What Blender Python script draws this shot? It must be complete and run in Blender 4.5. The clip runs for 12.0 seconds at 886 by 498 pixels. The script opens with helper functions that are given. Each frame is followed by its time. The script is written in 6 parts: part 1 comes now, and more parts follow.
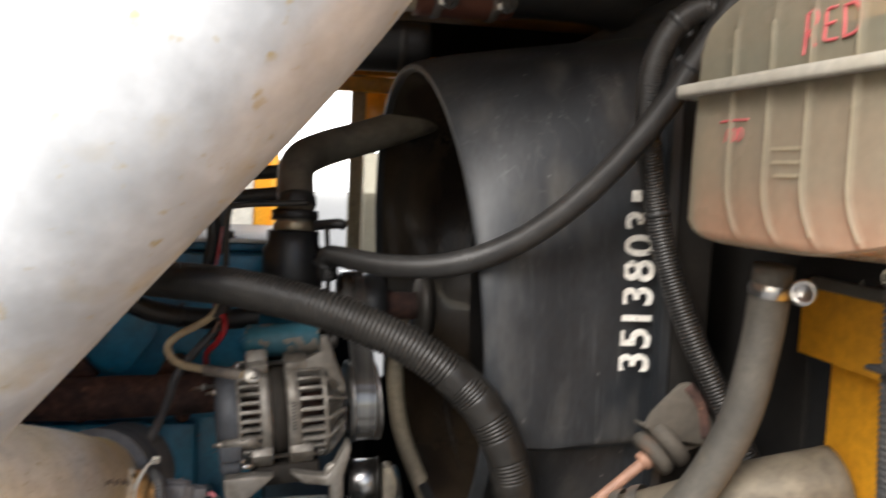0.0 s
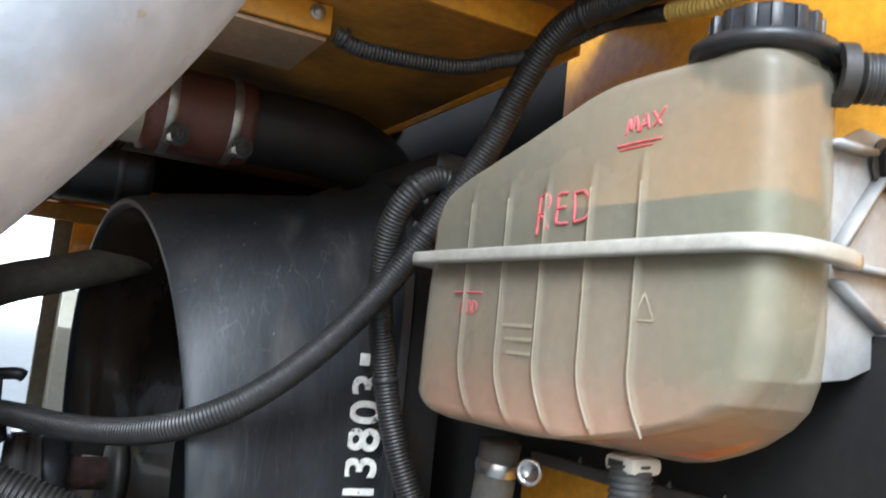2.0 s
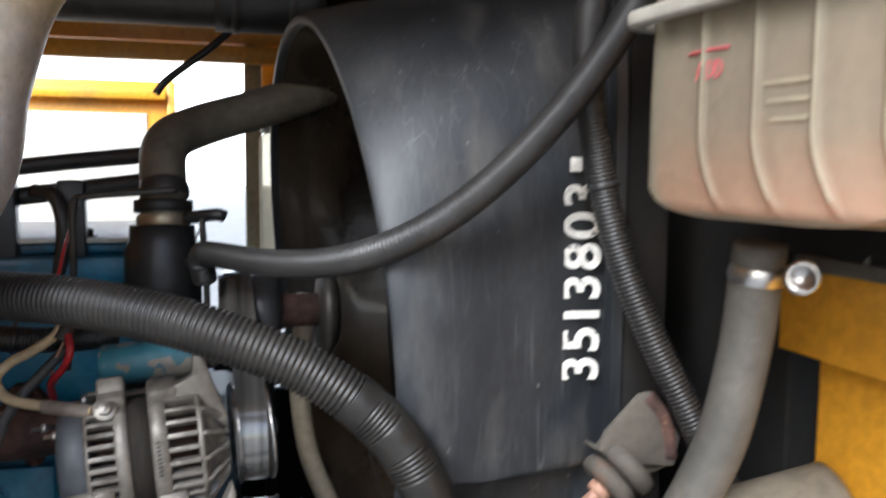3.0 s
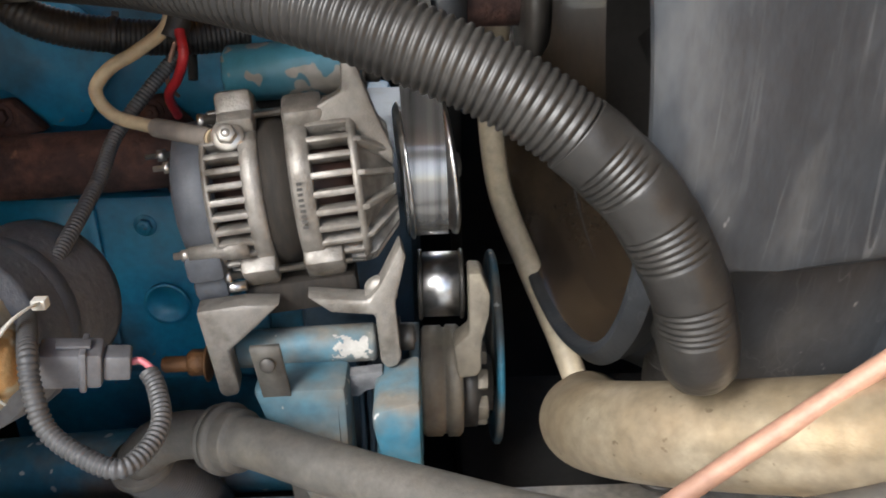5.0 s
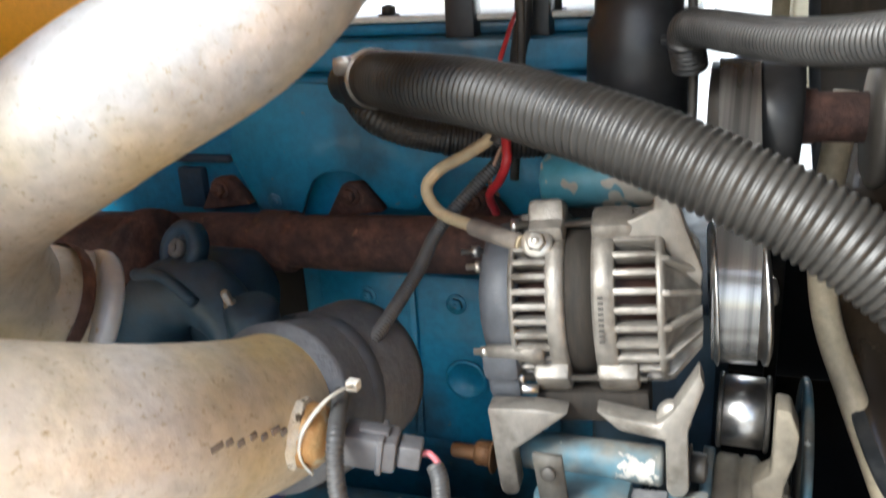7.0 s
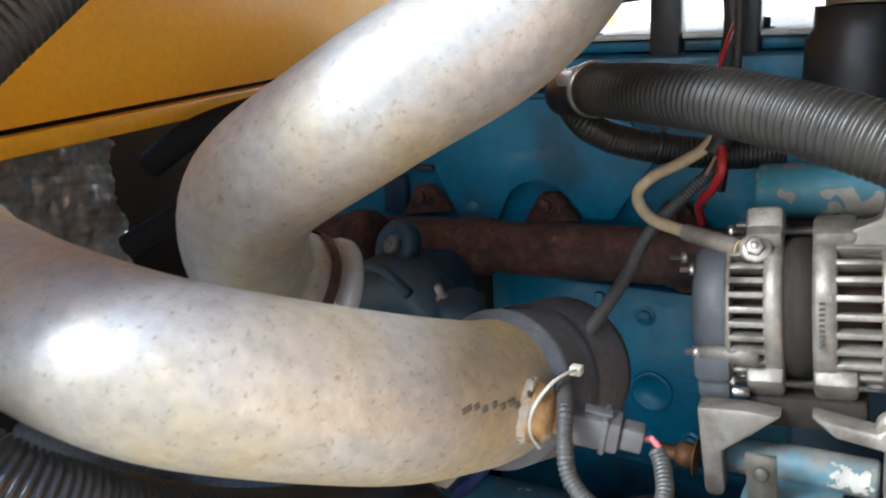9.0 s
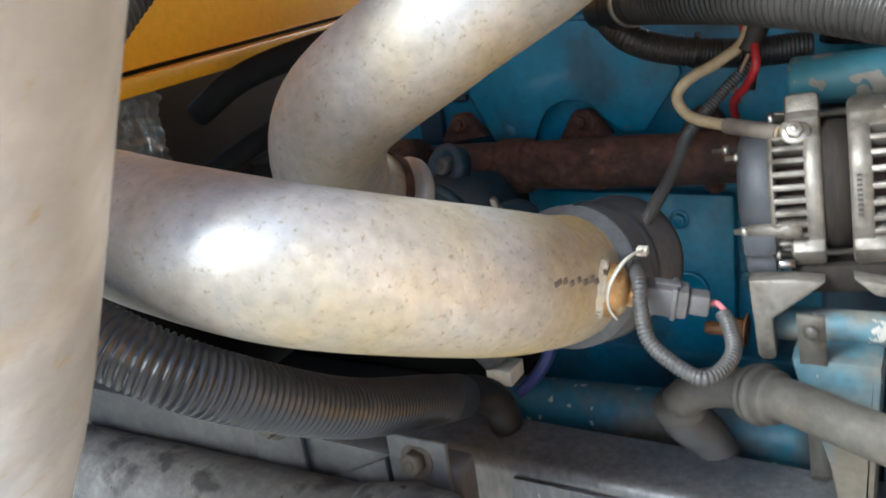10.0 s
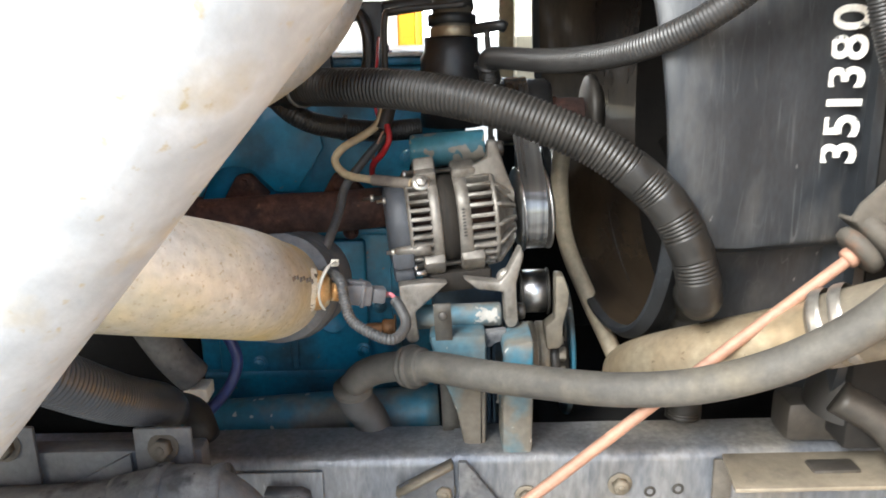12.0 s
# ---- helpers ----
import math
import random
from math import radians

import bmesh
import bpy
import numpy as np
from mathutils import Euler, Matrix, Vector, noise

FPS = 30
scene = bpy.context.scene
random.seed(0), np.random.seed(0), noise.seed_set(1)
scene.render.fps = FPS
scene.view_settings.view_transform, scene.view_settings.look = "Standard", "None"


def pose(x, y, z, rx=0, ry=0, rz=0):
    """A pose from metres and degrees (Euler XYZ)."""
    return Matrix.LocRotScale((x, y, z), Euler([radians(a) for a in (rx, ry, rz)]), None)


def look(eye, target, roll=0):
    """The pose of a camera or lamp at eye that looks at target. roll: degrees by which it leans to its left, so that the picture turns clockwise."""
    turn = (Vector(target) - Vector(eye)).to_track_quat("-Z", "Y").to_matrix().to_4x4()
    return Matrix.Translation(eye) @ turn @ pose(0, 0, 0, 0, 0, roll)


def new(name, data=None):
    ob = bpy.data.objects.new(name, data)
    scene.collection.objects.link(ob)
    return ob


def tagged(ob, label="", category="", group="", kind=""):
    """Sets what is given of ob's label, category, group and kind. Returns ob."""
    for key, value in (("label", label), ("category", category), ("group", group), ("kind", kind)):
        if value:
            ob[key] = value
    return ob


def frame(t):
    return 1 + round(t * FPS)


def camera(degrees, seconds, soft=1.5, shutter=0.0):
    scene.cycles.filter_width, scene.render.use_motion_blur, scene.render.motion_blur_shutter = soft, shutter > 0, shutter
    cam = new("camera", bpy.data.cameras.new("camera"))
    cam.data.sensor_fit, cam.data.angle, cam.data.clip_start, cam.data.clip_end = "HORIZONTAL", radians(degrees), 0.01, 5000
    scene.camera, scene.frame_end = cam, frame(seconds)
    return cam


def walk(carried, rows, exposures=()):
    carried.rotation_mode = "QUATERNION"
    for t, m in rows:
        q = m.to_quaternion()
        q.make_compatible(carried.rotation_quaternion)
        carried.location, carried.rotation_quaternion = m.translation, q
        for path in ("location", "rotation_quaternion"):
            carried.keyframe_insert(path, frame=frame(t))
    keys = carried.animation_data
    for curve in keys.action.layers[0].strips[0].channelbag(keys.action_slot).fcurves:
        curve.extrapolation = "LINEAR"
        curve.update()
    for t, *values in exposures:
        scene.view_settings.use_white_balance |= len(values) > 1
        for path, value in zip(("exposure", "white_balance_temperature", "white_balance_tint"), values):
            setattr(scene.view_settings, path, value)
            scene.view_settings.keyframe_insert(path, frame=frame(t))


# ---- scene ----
cam = camera(57.3, 12.0, soft=1.7, shutter=0.4)
PATH = [
    (0, (0.023, 0.011, 1.249), (0.364, 1.974, 1.078), 2.5),
    (0.5, (0.026, 0.028, 1.263), (0.704, 1.91, 1.245), 4.2),
    (1, (0.038, 0.043, 1.269), (0.895, 1.843, 1.434), 5.5),
    (1.5, (0.039, 0.059, 1.269), (0.98, 1.798, 1.565), 6.5),
    (2, (0.036, 0.074, 1.263), (0.983, 1.819, 1.501), 5.8),
    (2.5, (0.045, 0.111, 1.25), (0.808, 1.959, 1.278), 3.4),
    (3, (0.09, 0.204, 1.232), (0.6, 2.128, 1.039), 0.5),
    (3.5, (0.058, 0.279, 1.184), (0.432, 2.206, 0.796), -0.3),
    (3.7, (0.057, 0.315, 1.178), (0.377, 2.234, 0.712), -0.3),
    (5.3, (0.115, 0.513, 1.156), (0.041, 2.306, 0.272), -1.8),
    (5.5, (0.115, 0.521, 1.154), (-0.06, 2.301, 0.26), -2.3),
    (6, (0.117, 0.512, 1.148), (-0.34, 2.27, 0.311), -3.1),
    (6.5, (0.118, 0.504, 1.148), (-0.518, 2.244, 0.395), -3.7),
    (7, (0.116, 0.505, 1.191), (-0.586, 2.256, 0.527), -3.4),
    (7.2, (0.116, 0.506, 1.204), (-0.598, 2.265, 0.576), -3.0),
    (8.8, (0.083, 0.445, 1.186), (-0.905, 2.091, 0.628), -3.4),
    (9, (0.079, 0.432, 1.183), (-0.94, 2.055, 0.608), -3.8),
    (9.5, (0.072, 0.387, 1.172), (-0.978, 1.972, 0.55), -5.1),
    (10, (0.059, 0.334, 1.169), (-0.943, 1.925, 0.489), -8.2),
    (10.5, (0.03, 0.294, 1.165), (-0.749, 1.971, 0.403), -10.6),
    (11, (0.01, 0.239, 1.158), (-0.381, 2.039, 0.377), -7.3),
    (11.5, (-0.01, 0.145, 1.171), (-0.108, 2.033, 0.519), -3.3),
    (12, (-0.009, 0.053, 1.183), (-0.011, 1.978, 0.641), -1.2),
]
EXPOSURES = [(0.0, 0.7, 6400, 10), (0.8, 1.0, 6300, 10), (1.5, 1.05, 5550, 6), (2.0, 0.80, 5300, 5), (2.5, 0.78, 5950, 9), (3.0, 1.15, 5700, 8), (3.6, 1.48, 5850, 8), (5.5, 1.93, 6100, 9), (6.0, 2.28, 6100, 8), (7.0, 2.25, 6000, 5), (9.0, 1.9, 5700, 4), (10.0, 2.0, 5750, 2), (10.5, 1.88, 5800, 3), (11.5, 2.0, 6050, 5), (12.0, 1.88, 6050, 6)]
walk(cam, [(t, look(eye, target, roll)) for t, eye, target, roll in PATH], EXPOSURES)

# ---- daylight: bright hazy sky, soft sun from behind the camera's left shoulder ----
world = bpy.data.worlds.new("daylight")
scene.world = world
world.use_nodes = True
wn = world.node_tree
sky = wn.nodes.new("ShaderNodeTexSky")
sky.sky_type = "NISHITA"
sky.sun_disc = False
sky.sun_elevation = radians(35)
sky.sun_rotation = radians(218)
sky.dust_density = 3.0
wn.links.new(sky.outputs["Color"], wn.nodes["Background"].inputs["Color"])
wn.nodes["Background"].inputs["Strength"].default_value = 0.15
sun = new("sun", bpy.data.lights.new("sun", "SUN"))
sun.data.energy = 3.6
sun.data.angle = radians(30)
sun.data.color = (1.0, 0.975, 0.94)
sun.matrix_world = look((-3.5, -4.5, 4.5), (0, 0, 0))


# ---- materials ----
def links(nt, *pairs):
    for a, b in pairs:
        nt.links.new(a, b)


def material(name, base, second=None, rough=0.5, metal=0.0, scale=30.0, mix=0.5, bump=0.15, fine=400.0, dirt=None, dirt_scale=9.0, dirt_at=(0.5, 0.7),
             specks=None, speck_scale=140.0, speck_at=(0.68, 0.74), speck_detail=2.0, spec=0.5, coat=0.0, stretch=(1, 1, 1), bump_size=0.002, mottle=0.14):
    """A surface with broad colour change, dirt patches, small specks and fine grain."""
    m = bpy.data.materials.new(name)
    m.use_nodes = True
    nt = m.node_tree
    b = nt.nodes["Principled BSDF"]
    co = nt.nodes.new("ShaderNodeTexCoord")
    mp = nt.nodes.new("ShaderNodeMapping")
    mp.inputs["Scale"].default_value = stretch
    links(nt, (co.outputs["Object"], mp.inputs["Vector"]))

    def noise_node(s, detail=4.0):
        n = nt.nodes.new("ShaderNodeTexNoise")
        n.inputs["Scale"].default_value, n.inputs["Detail"].default_value = s, detail
        links(nt, (mp.outputs["Vector"], n.inputs["Vector"]))
        return n.outputs["Fac"]

    def ramp(fac, lo, hi):
        r = nt.nodes.new("ShaderNodeMapRange")
        r.inputs["From Min"].default_value, r.inputs["From Max"].default_value = lo, hi
        links(nt, (fac, r.inputs["Value"]))
        return r.outputs["Result"]

    def blend(fac, a, c):
        x = nt.nodes.new("ShaderNodeMix")
        x.data_type = "RGBA"
        links(nt, (fac, x.inputs["Factor"]))
        for sock, v in ((x.inputs["A"], a), (x.inputs["B"], c)):
            if isinstance(v, tuple):
                sock.default_value = (*v, 1)
            else:
                links(nt, (v, sock))
        return x.outputs["Result"]

    second = second or tuple(min(1, c * 0.75) for c in base)
    broad = noise_node(scale)
    grain = noise_node(fine, 3.0)
    col = blend(ramp(broad, 0.5 - 0.25 / max(mix, 0.01) * 0.5, 0.5 + 0.25 / max(mix, 0.01) * 0.5), base, second)
    dark = tuple(c * 0.72 for c in base)
    g = ramp(grain, 0.35, 0.75)
    gm = nt.nodes.new("ShaderNodeMath")
    gm.operation = "MULTIPLY"
    gm.inputs[1].default_value = 0.35
    links(nt, (g, gm.inputs[0]))
    col = blend(gm.outputs[0], col, dark)
    rsock = None
    if dirt:
        d = ramp(noise_node(dirt_scale, 7.0), *dirt_at)
        col = blend(d, col, dirt)
        rr = nt.nodes.new("ShaderNodeMath")
        rr.operation = "MULTIPLY_ADD"
        rr.inputs[1].default_value, rr.inputs[2].default_value = min(0.3, 0.9 - rough), rough
        links(nt, (d, rr.inputs[0]))
        rsock = rr.outputs[0]
    if specks:
        col = blend(ramp(noise_node(speck_scale, speck_detail), *speck_at), col, specks)
    # small dusty mottling in colour and gloss
    mot = noise_node(95.0, 9.0)
    if mottle:
        hsv = nt.nodes.new("ShaderNodeHueSaturation")
        mr = nt.nodes.new("ShaderNodeMapRange")
        for k, v in (("From Min", 0.32), ("From Max", 0.68), ("To Min", 1 - mottle), ("To Max", 1 + mottle)):
            mr.inputs[k].default_value = v
        links(nt, (mot, mr.inputs["Value"]), (mr.outputs["Result"], hsv.inputs["Value"]), (col, hsv.inputs["Color"]))
        col = hsv.outputs["Color"]
    links(nt, (col, b.inputs["Base Color"]))
    rv = nt.nodes.new("ShaderNodeMath")
    rv.operation, rv.inputs[1].default_value = "MULTIPLY_ADD", 0.3 * mottle
    links(nt, (mot, rv.inputs[0]))
    if rsock:
        links(nt, (rsock, rv.inputs[2]))
    else:
        rv.inputs[2].default_value = max(0.05, rough - 0.15 * mottle)
    links(nt, (rv.outputs[0], b.inputs["Roughness"]))
    b.inputs["Metallic"].default_value = metal
    b.inputs["Specular IOR Level"].default_value = spec
    b.inputs["Coat Weight"].default_value = coat
    if bump:
        bp = nt.nodes.new("ShaderNodeBump")
        bp.inputs["Strength"].default_value, bp.inputs["Distance"].default_value = bump, bump_size
        hsum = nt.nodes.new("ShaderNodeMath")
        hsum.operation, hsum.inputs[1].default_value = "MULTIPLY_ADD", 0.6
        links(nt, (mot, hsum.inputs[0]), (grain, hsum.inputs[2]), (hsum.outputs[0], bp.inputs["Height"]), (bp.outputs["Normal"], b.inputs["Normal"]))
    return m


ALU_PIPE = material("aluminised_pipe", (0.62, 0.635, 0.65), (0.47, 0.485, 0.50), rough=0.42, metal=0.2, scale=26, mix=0.9, bump=0.2, fine=110, dirt=(0.50, 0.40, 0.22), dirt_scale=16,
                    dirt_at=(0.62, 0.86), specks=(0.47, 0.39, 0.24), speck_scale=110, speck_at=(0.64, 0.74), speck_detail=6.0, mottle=0.05)
STAINED_PIPE = material("stained_aluminised_pipe", (0.54, 0.535, 0.52), (0.40, 0.41, 0.425), rough=0.43, metal=0.36, scale=8, mix=1.1, bump=0.35, fine=70, dirt=(0.50, 0.395, 0.195), dirt_scale=5.0,
                        dirt_at=(0.41, 0.66), specks=(0.32, 0.26, 0.165), speck_scale=210, speck_at=(0.585, 0.77), speck_detail=9.0, mottle=0.11)
ALU_CAST = material("cast_aluminium", (0.26, 0.24, 0.212), (0.18, 0.165, 0.143), rough=0.44, metal=0.5, scale=40, bump=0.3, fine=500, dirt=(0.085, 0.072, 0.056), dirt_scale=34, dirt_at=(0.50, 0.74))
DARK_STEEL = material("dark_steel", (0.034, 0.031, 0.027), (0.055, 0.049, 0.042), rough=0.5, metal=0.25, scale=60, bump=0.1)
STATOR = material("laminated_stator", (0.014, 0.012, 0.010), (0.026, 0.021, 0.016), rough=0.75, spec=0.25, scale=30, bump=0.2, stretch=(6, 1, 1))
COPPER_WINDING = material("dark_copper_windings", (0.055, 0.024, 0.016), (0.018, 0.010, 0.008), rough=0.5, scale=60, bump=0.6, fine=120)
# bare metal tinted coppery to paint in the yellow hood's reflection
HOOD_REFLECTION = material("bare_metal_hood_reflection", (0.62, 0.44, 0.27), (0.50, 0.35, 0.21), rough=0.36, metal=0.45, scale=14, bump=0.1)
BRIGHT_STEEL = material("bright_steel", mottle=0.2, base=(0.55, 0.55, 0.55), second=(0.42, 0.40, 0.38), rough=0.30, metal=1.0, scale=50, bump=0.05)
ZINC = material("zinc_plated_steel", (0.50, 0.48, 0.44), (0.36, 0.33, 0.28), rough=0.38, metal=0.85, scale=60, bump=0.1)
LOOM = material("split_loom_plastic", (0.0160, 0.0155, 0.0150), (0.028, 0.027, 0.026), rough=0.40, scale=14, mix=0.8, bump=0.05, dirt=(0.058, 0.053, 0.047), dirt_scale=8, dirt_at=(0.52, 1.0))
LOOM_DUSTY = material("dusty_loom_plastic", (0.0128, 0.0117, 0.0104), (0.022, 0.0204, 0.0182), rough=0.42, spec=0.4, scale=16, mix=0.8, bump=0.1, dirt=(0.046, 0.042, 0.036), dirt_scale=9, dirt_at=(0.52, 0.95))
# black loom made blue-grey: the sky's sheen is put into its colour
LOOM_SKY_SHEEN = material("black_loom_sky_sheen", (0.027, 0.030, 0.036), (0.042, 0.045, 0.052), rough=0.28, scale=14, mix=0.8, bump=0.05, dirt=(0.080, 0.085, 0.095), dirt_scale=9, dirt_at=(0.50, 0.95))
LOOM_GREY = material("dusty_grey_loom", (0.042, 0.043, 0.045), (0.070, 0.068, 0.065), rough=0.5, scale=20, bump=0.05)
SOOTY_STEEL = material("sooty_dusty_steel", (0.085, 0.089, 0.097), (0.13, 0.133, 0.138), rough=0.6, metal=0.1, scale=14, mix=0.9, bump=0.3, fine=200, dirt=(0.15, 0.148, 0.142), dirt_scale=10, dirt_at=(0.52, 0.82))
RUBBER = material("grey_rubber_hose", (0.064, 0.060, 0.053), (0.098, 0.090, 0.076), rough=0.66, scale=16, mix=0.8, bump=0.25, fine=300, dirt=(0.165, 0.140, 0.095), dirt_scale=11, dirt_at=(0.50, 0.85))
BLACK_RUBBER = material("black_rubber", (0.012, 0.0115, 0.011), (0.026, 0.024, 0.022), rough=0.5, scale=20, bump=0.15)
def shroud_material():
    """Bluish black moulded plastic, rubbed grey in patches and crossed by fine scratches."""
    m = material("moulded_black_plastic", (0.010, 0.0120, 0.0150), (0.031, 0.0345, 0.039), rough=0.50, scale=7, mix=0.9, bump=0.15, fine=160, dirt=(0.078, 0.075, 0.069), dirt_scale=13,
                 dirt_at=(0.52, 0.85), specks=(0.24, 0.235, 0.22), speck_scale=75, speck_at=(0.74, 0.80), stretch=(1.5, 1, 0.5))
    nt = m.node_tree
    b = nt.nodes["Principled BSDF"]
    col = b.inputs["Base Color"].links[0].from_socket
    co = nt.nodes.new("ShaderNodeTexCoord")
    for turn, size, strength in (((0.2, 0.3, 0.4), (40, 40, 1.2), 0.26), ((0.9, 0.2, 1.2), (34, 34, 1.4), 0.2), ((1.5, 0.1, 0.3), (30, 30, 1.6), 0.16)):
        mp, n, gap, lt, msk, mr, mul, mx = (nt.nodes.new(k) for k in ("ShaderNodeMapping", "ShaderNodeTexNoise", "ShaderNodeMath", "ShaderNodeMapRange", "ShaderNodeTexNoise", "ShaderNodeMapRange", "ShaderNodeMath", "ShaderNodeMix"))
        mp.inputs["Rotation"].default_value, mp.inputs["Scale"].default_value = turn, size
        n.inputs["Scale"].default_value, n.inputs["Detail"].default_value = 1.0, 2.0
        gap.operation, gap.inputs[1].default_value, gap.inputs[2].default_value = "COMPARE", 0.5, 0.006
        msk.inputs["Scale"].default_value = 9.0 + 4 * turn[0]
        mr.inputs["From Min"].default_value, mr.inputs["From Max"].default_value, mr.inputs["To Max"].default_value = 0.50, 0.72, strength
        mul.operation = "MULTIPLY"
        mx.data_type = "RGBA"
        mx.inputs["B"].default_value = (0.20, 0.20, 0.195, 1)
        nt.nodes.remove(lt)
        links(nt, (co.outputs["Object"], mp.inputs[0]), (mp.outputs[0], n.inputs["Vector"]), (n.outputs["Fac"], gap.inputs[0]), (co.outputs["Object"], msk.inputs["Vector"]), (msk.outputs["Fac"], mr.inputs["Value"]),
              (gap.outputs[0], mul.inputs[0]), (mr.outputs["Result"], mul.inputs[1]), (mul.outputs[0], mx.inputs["Factor"]), (col, mx.inputs["A"]))
        col = mx.outputs["Result"]
    links(nt, (col, b.inputs["Base Color"]))
    return m


SHROUD = shroud_material()
BLACK_PLASTIC = material("black_plastic", (0.016, 0.016, 0.017), (0.03, 0.03, 0.03), rough=0.42, scale=30, bump=0.08)
GREY_PLASTIC = material("grey_plastic", (0.082, 0.081, 0.085), (0.115, 0.112, 0.115), rough=0.5, scale=40, bump=0.1)
REAR_COVER = material("blue_grey_plastic", (0.048, 0.053, 0.062), (0.070, 0.074, 0.082), rough=0.55, scale=30, bump=0.15)
YELLOW = material("yellow_bus_paint", mottle=0.12, base=(0.76, 0.36, 0.022), second=(0.70, 0.32, 0.02), rough=0.38, scale=5, bump=0.04, coat=0.2, dirt=(0.26, 0.14, 0.04), dirt_scale=6, dirt_at=(0.55, 0.95))
# grime plus the hood underside's shade, both put into a darker yellow
SHADED_GRIMY_YELLOW = material("shaded_grimy_yellow_paint", mottle=0.15, base=(0.56, 0.27, 0.035), second=(0.34, 0.165, 0.030), rough=0.45, scale=5, bump=0.05, dirt=(0.085, 0.055, 0.030), dirt_scale=5, dirt_at=(0.46, 0.76))
CLEAN_YELLOW = material("glossy_yellow_bus_paint", mottle=0.05, base=(0.93, 0.41, 0.014), second=(0.87, 0.37, 0.013), rough=0.30, scale=4, bump=0.02, coat=0.3)
BLUE = material("blue_engine_enamel", mottle=0.14, base=(0.017, 0.225, 0.385), second=(0.015, 0.15, 0.26), rough=0.40, scale=10, bump=0.06, fine=160, coat=0.2, dirt=(0.035, 0.050, 0.055), dirt_scale=8, dirt_at=(0.46, 0.74), specks=(0.16, 0.14, 0.11), speck_scale=90, speck_at=(0.72, 0.78))
BLUE_WORN = material("worn_blue_enamel", (0.030, 0.16, 0.235), (0.025, 0.11, 0.16), rough=0.45, scale=18, bump=0.2, fine=200, dirt=(0.14, 0.128, 0.105), dirt_scale=13, dirt_at=(0.42, 0.60), specks=(0.46, 0.44, 0.40), speck_scale=48, speck_at=(0.685, 0.70))
BLUE_CHIP = material("chipped_blue_enamel", (0.045, 0.185, 0.245), (0.035, 0.14, 0.19), rough=0.42, scale=20, bump=0.15, fine=200, dirt=(0.09, 0.10, 0.10), dirt_scale=12, dirt_at=(0.5, 0.9), specks=(0.23, 0.21, 0.18), speck_scale=34, speck_at=(0.575, 0.585))
# much darker blue than BLUE, for turbocharger, front case and bracket ribs
BLUE_DARK = material("dark_blue_enamel", (0.011, 0.036, 0.066), (0.018, 0.046, 0.072), rough=0.5, scale=16, bump=0.25, fine=180, dirt=(0.05, 0.047, 0.045), dirt_scale=14, dirt_at=(0.48, 0.8))
DUSTY_BLUE = material("dust_caked_blue_enamel", (0.030, 0.14, 0.20), (0.05, 0.13, 0.17), rough=0.6, scale=14, bump=0.25, fine=160, dirt=(0.115, 0.102, 0.082), dirt_scale=9, dirt_at=(0.30, 0.48), specks=(0.36, 0.34, 0.30), speck_scale=60, speck_at=(0.70, 0.72))
TAN_CAST = material("dust_coated_casting", (0.20, 0.172, 0.128), (0.14, 0.12, 0.09), rough=0.6, metal=0.2, scale=24, mix=0.9, bump=0.3, fine=260, dirt=(0.07, 0.062, 0.05), dirt_scale=18, dirt_at=(0.54, 0.8))
TAN_RUBBER = material("dusty_worn_rubber", (0.098, 0.087, 0.071), (0.066, 0.058, 0.048), rough=0.75, scale=18, mix=0.8, bump=0.35, fine=200, dirt=(0.20, 0.095, 0.05), dirt_scale=14, dirt_at=(0.62, 0.76))
RUST = material("rusted_cast_iron", (0.062, 0.032, 0.026), (0.118, 0.056, 0.040), rough=0.8, scale=26, mix=1.0, bump=0.6, fine=240, dirt=(0.035, 0.022, 0.019), dirt_scale=15, dirt_at=(0.50, 0.72), specks=(0.19, 0.10, 0.06), speck_scale=55, speck_at=(0.66, 0.74), speck_detail=5.0, mottle=0.35)
RAIL = material("dusty_frame_steel", (0.150, 0.160, 0.178), (0.215, 0.218, 0.222), rough=0.34, metal=0.45, scale=9, mix=1.0, bump=0.3, fine=170, dirt=(0.25, 0.228, 0.19), dirt_scale=6, dirt_at=(0.48, 0.80), specks=(0.36, 0.36, 0.35), speck_scale=70, speck_at=(0.70, 0.76), speck_detail=5.0, stretch=(1.3, 1.3, 0.4), mottle=0.22)
DUSTY = material("dusty_cast_steel", (0.080, 0.083, 0.089), (0.150, 0.150, 0.150), rough=0.75, metal=0.05, scale=20, mix=1.0, bump=0.5, fine=150, dirt=(0.045, 0.045, 0.047), dirt_scale=22, dirt_at=(0.56, 0.66), specks=(0.03, 0.03, 0.03), speck_scale=60, speck_at=(0.68, 0.71), speck_detail=4.0)
BRASSY = material("copper_pipe", (0.36, 0.20, 0.135), (0.29, 0.165, 0.115), rough=0.55, metal=0.08, scale=20, bump=0.2, dirt=(0.20, 0.12, 0.08), dirt_scale=20, dirt_at=(0.56, 0.85))
BRASS = material("stained_brass", (0.44, 0.22, 0.07), (0.55, 0.36, 0.16), rough=0.5, metal=0.5, scale=70, bump=0.3, dirt=(0.5, 0.42, 0.28), dirt_scale=60, dirt_at=(0.55, 0.65))
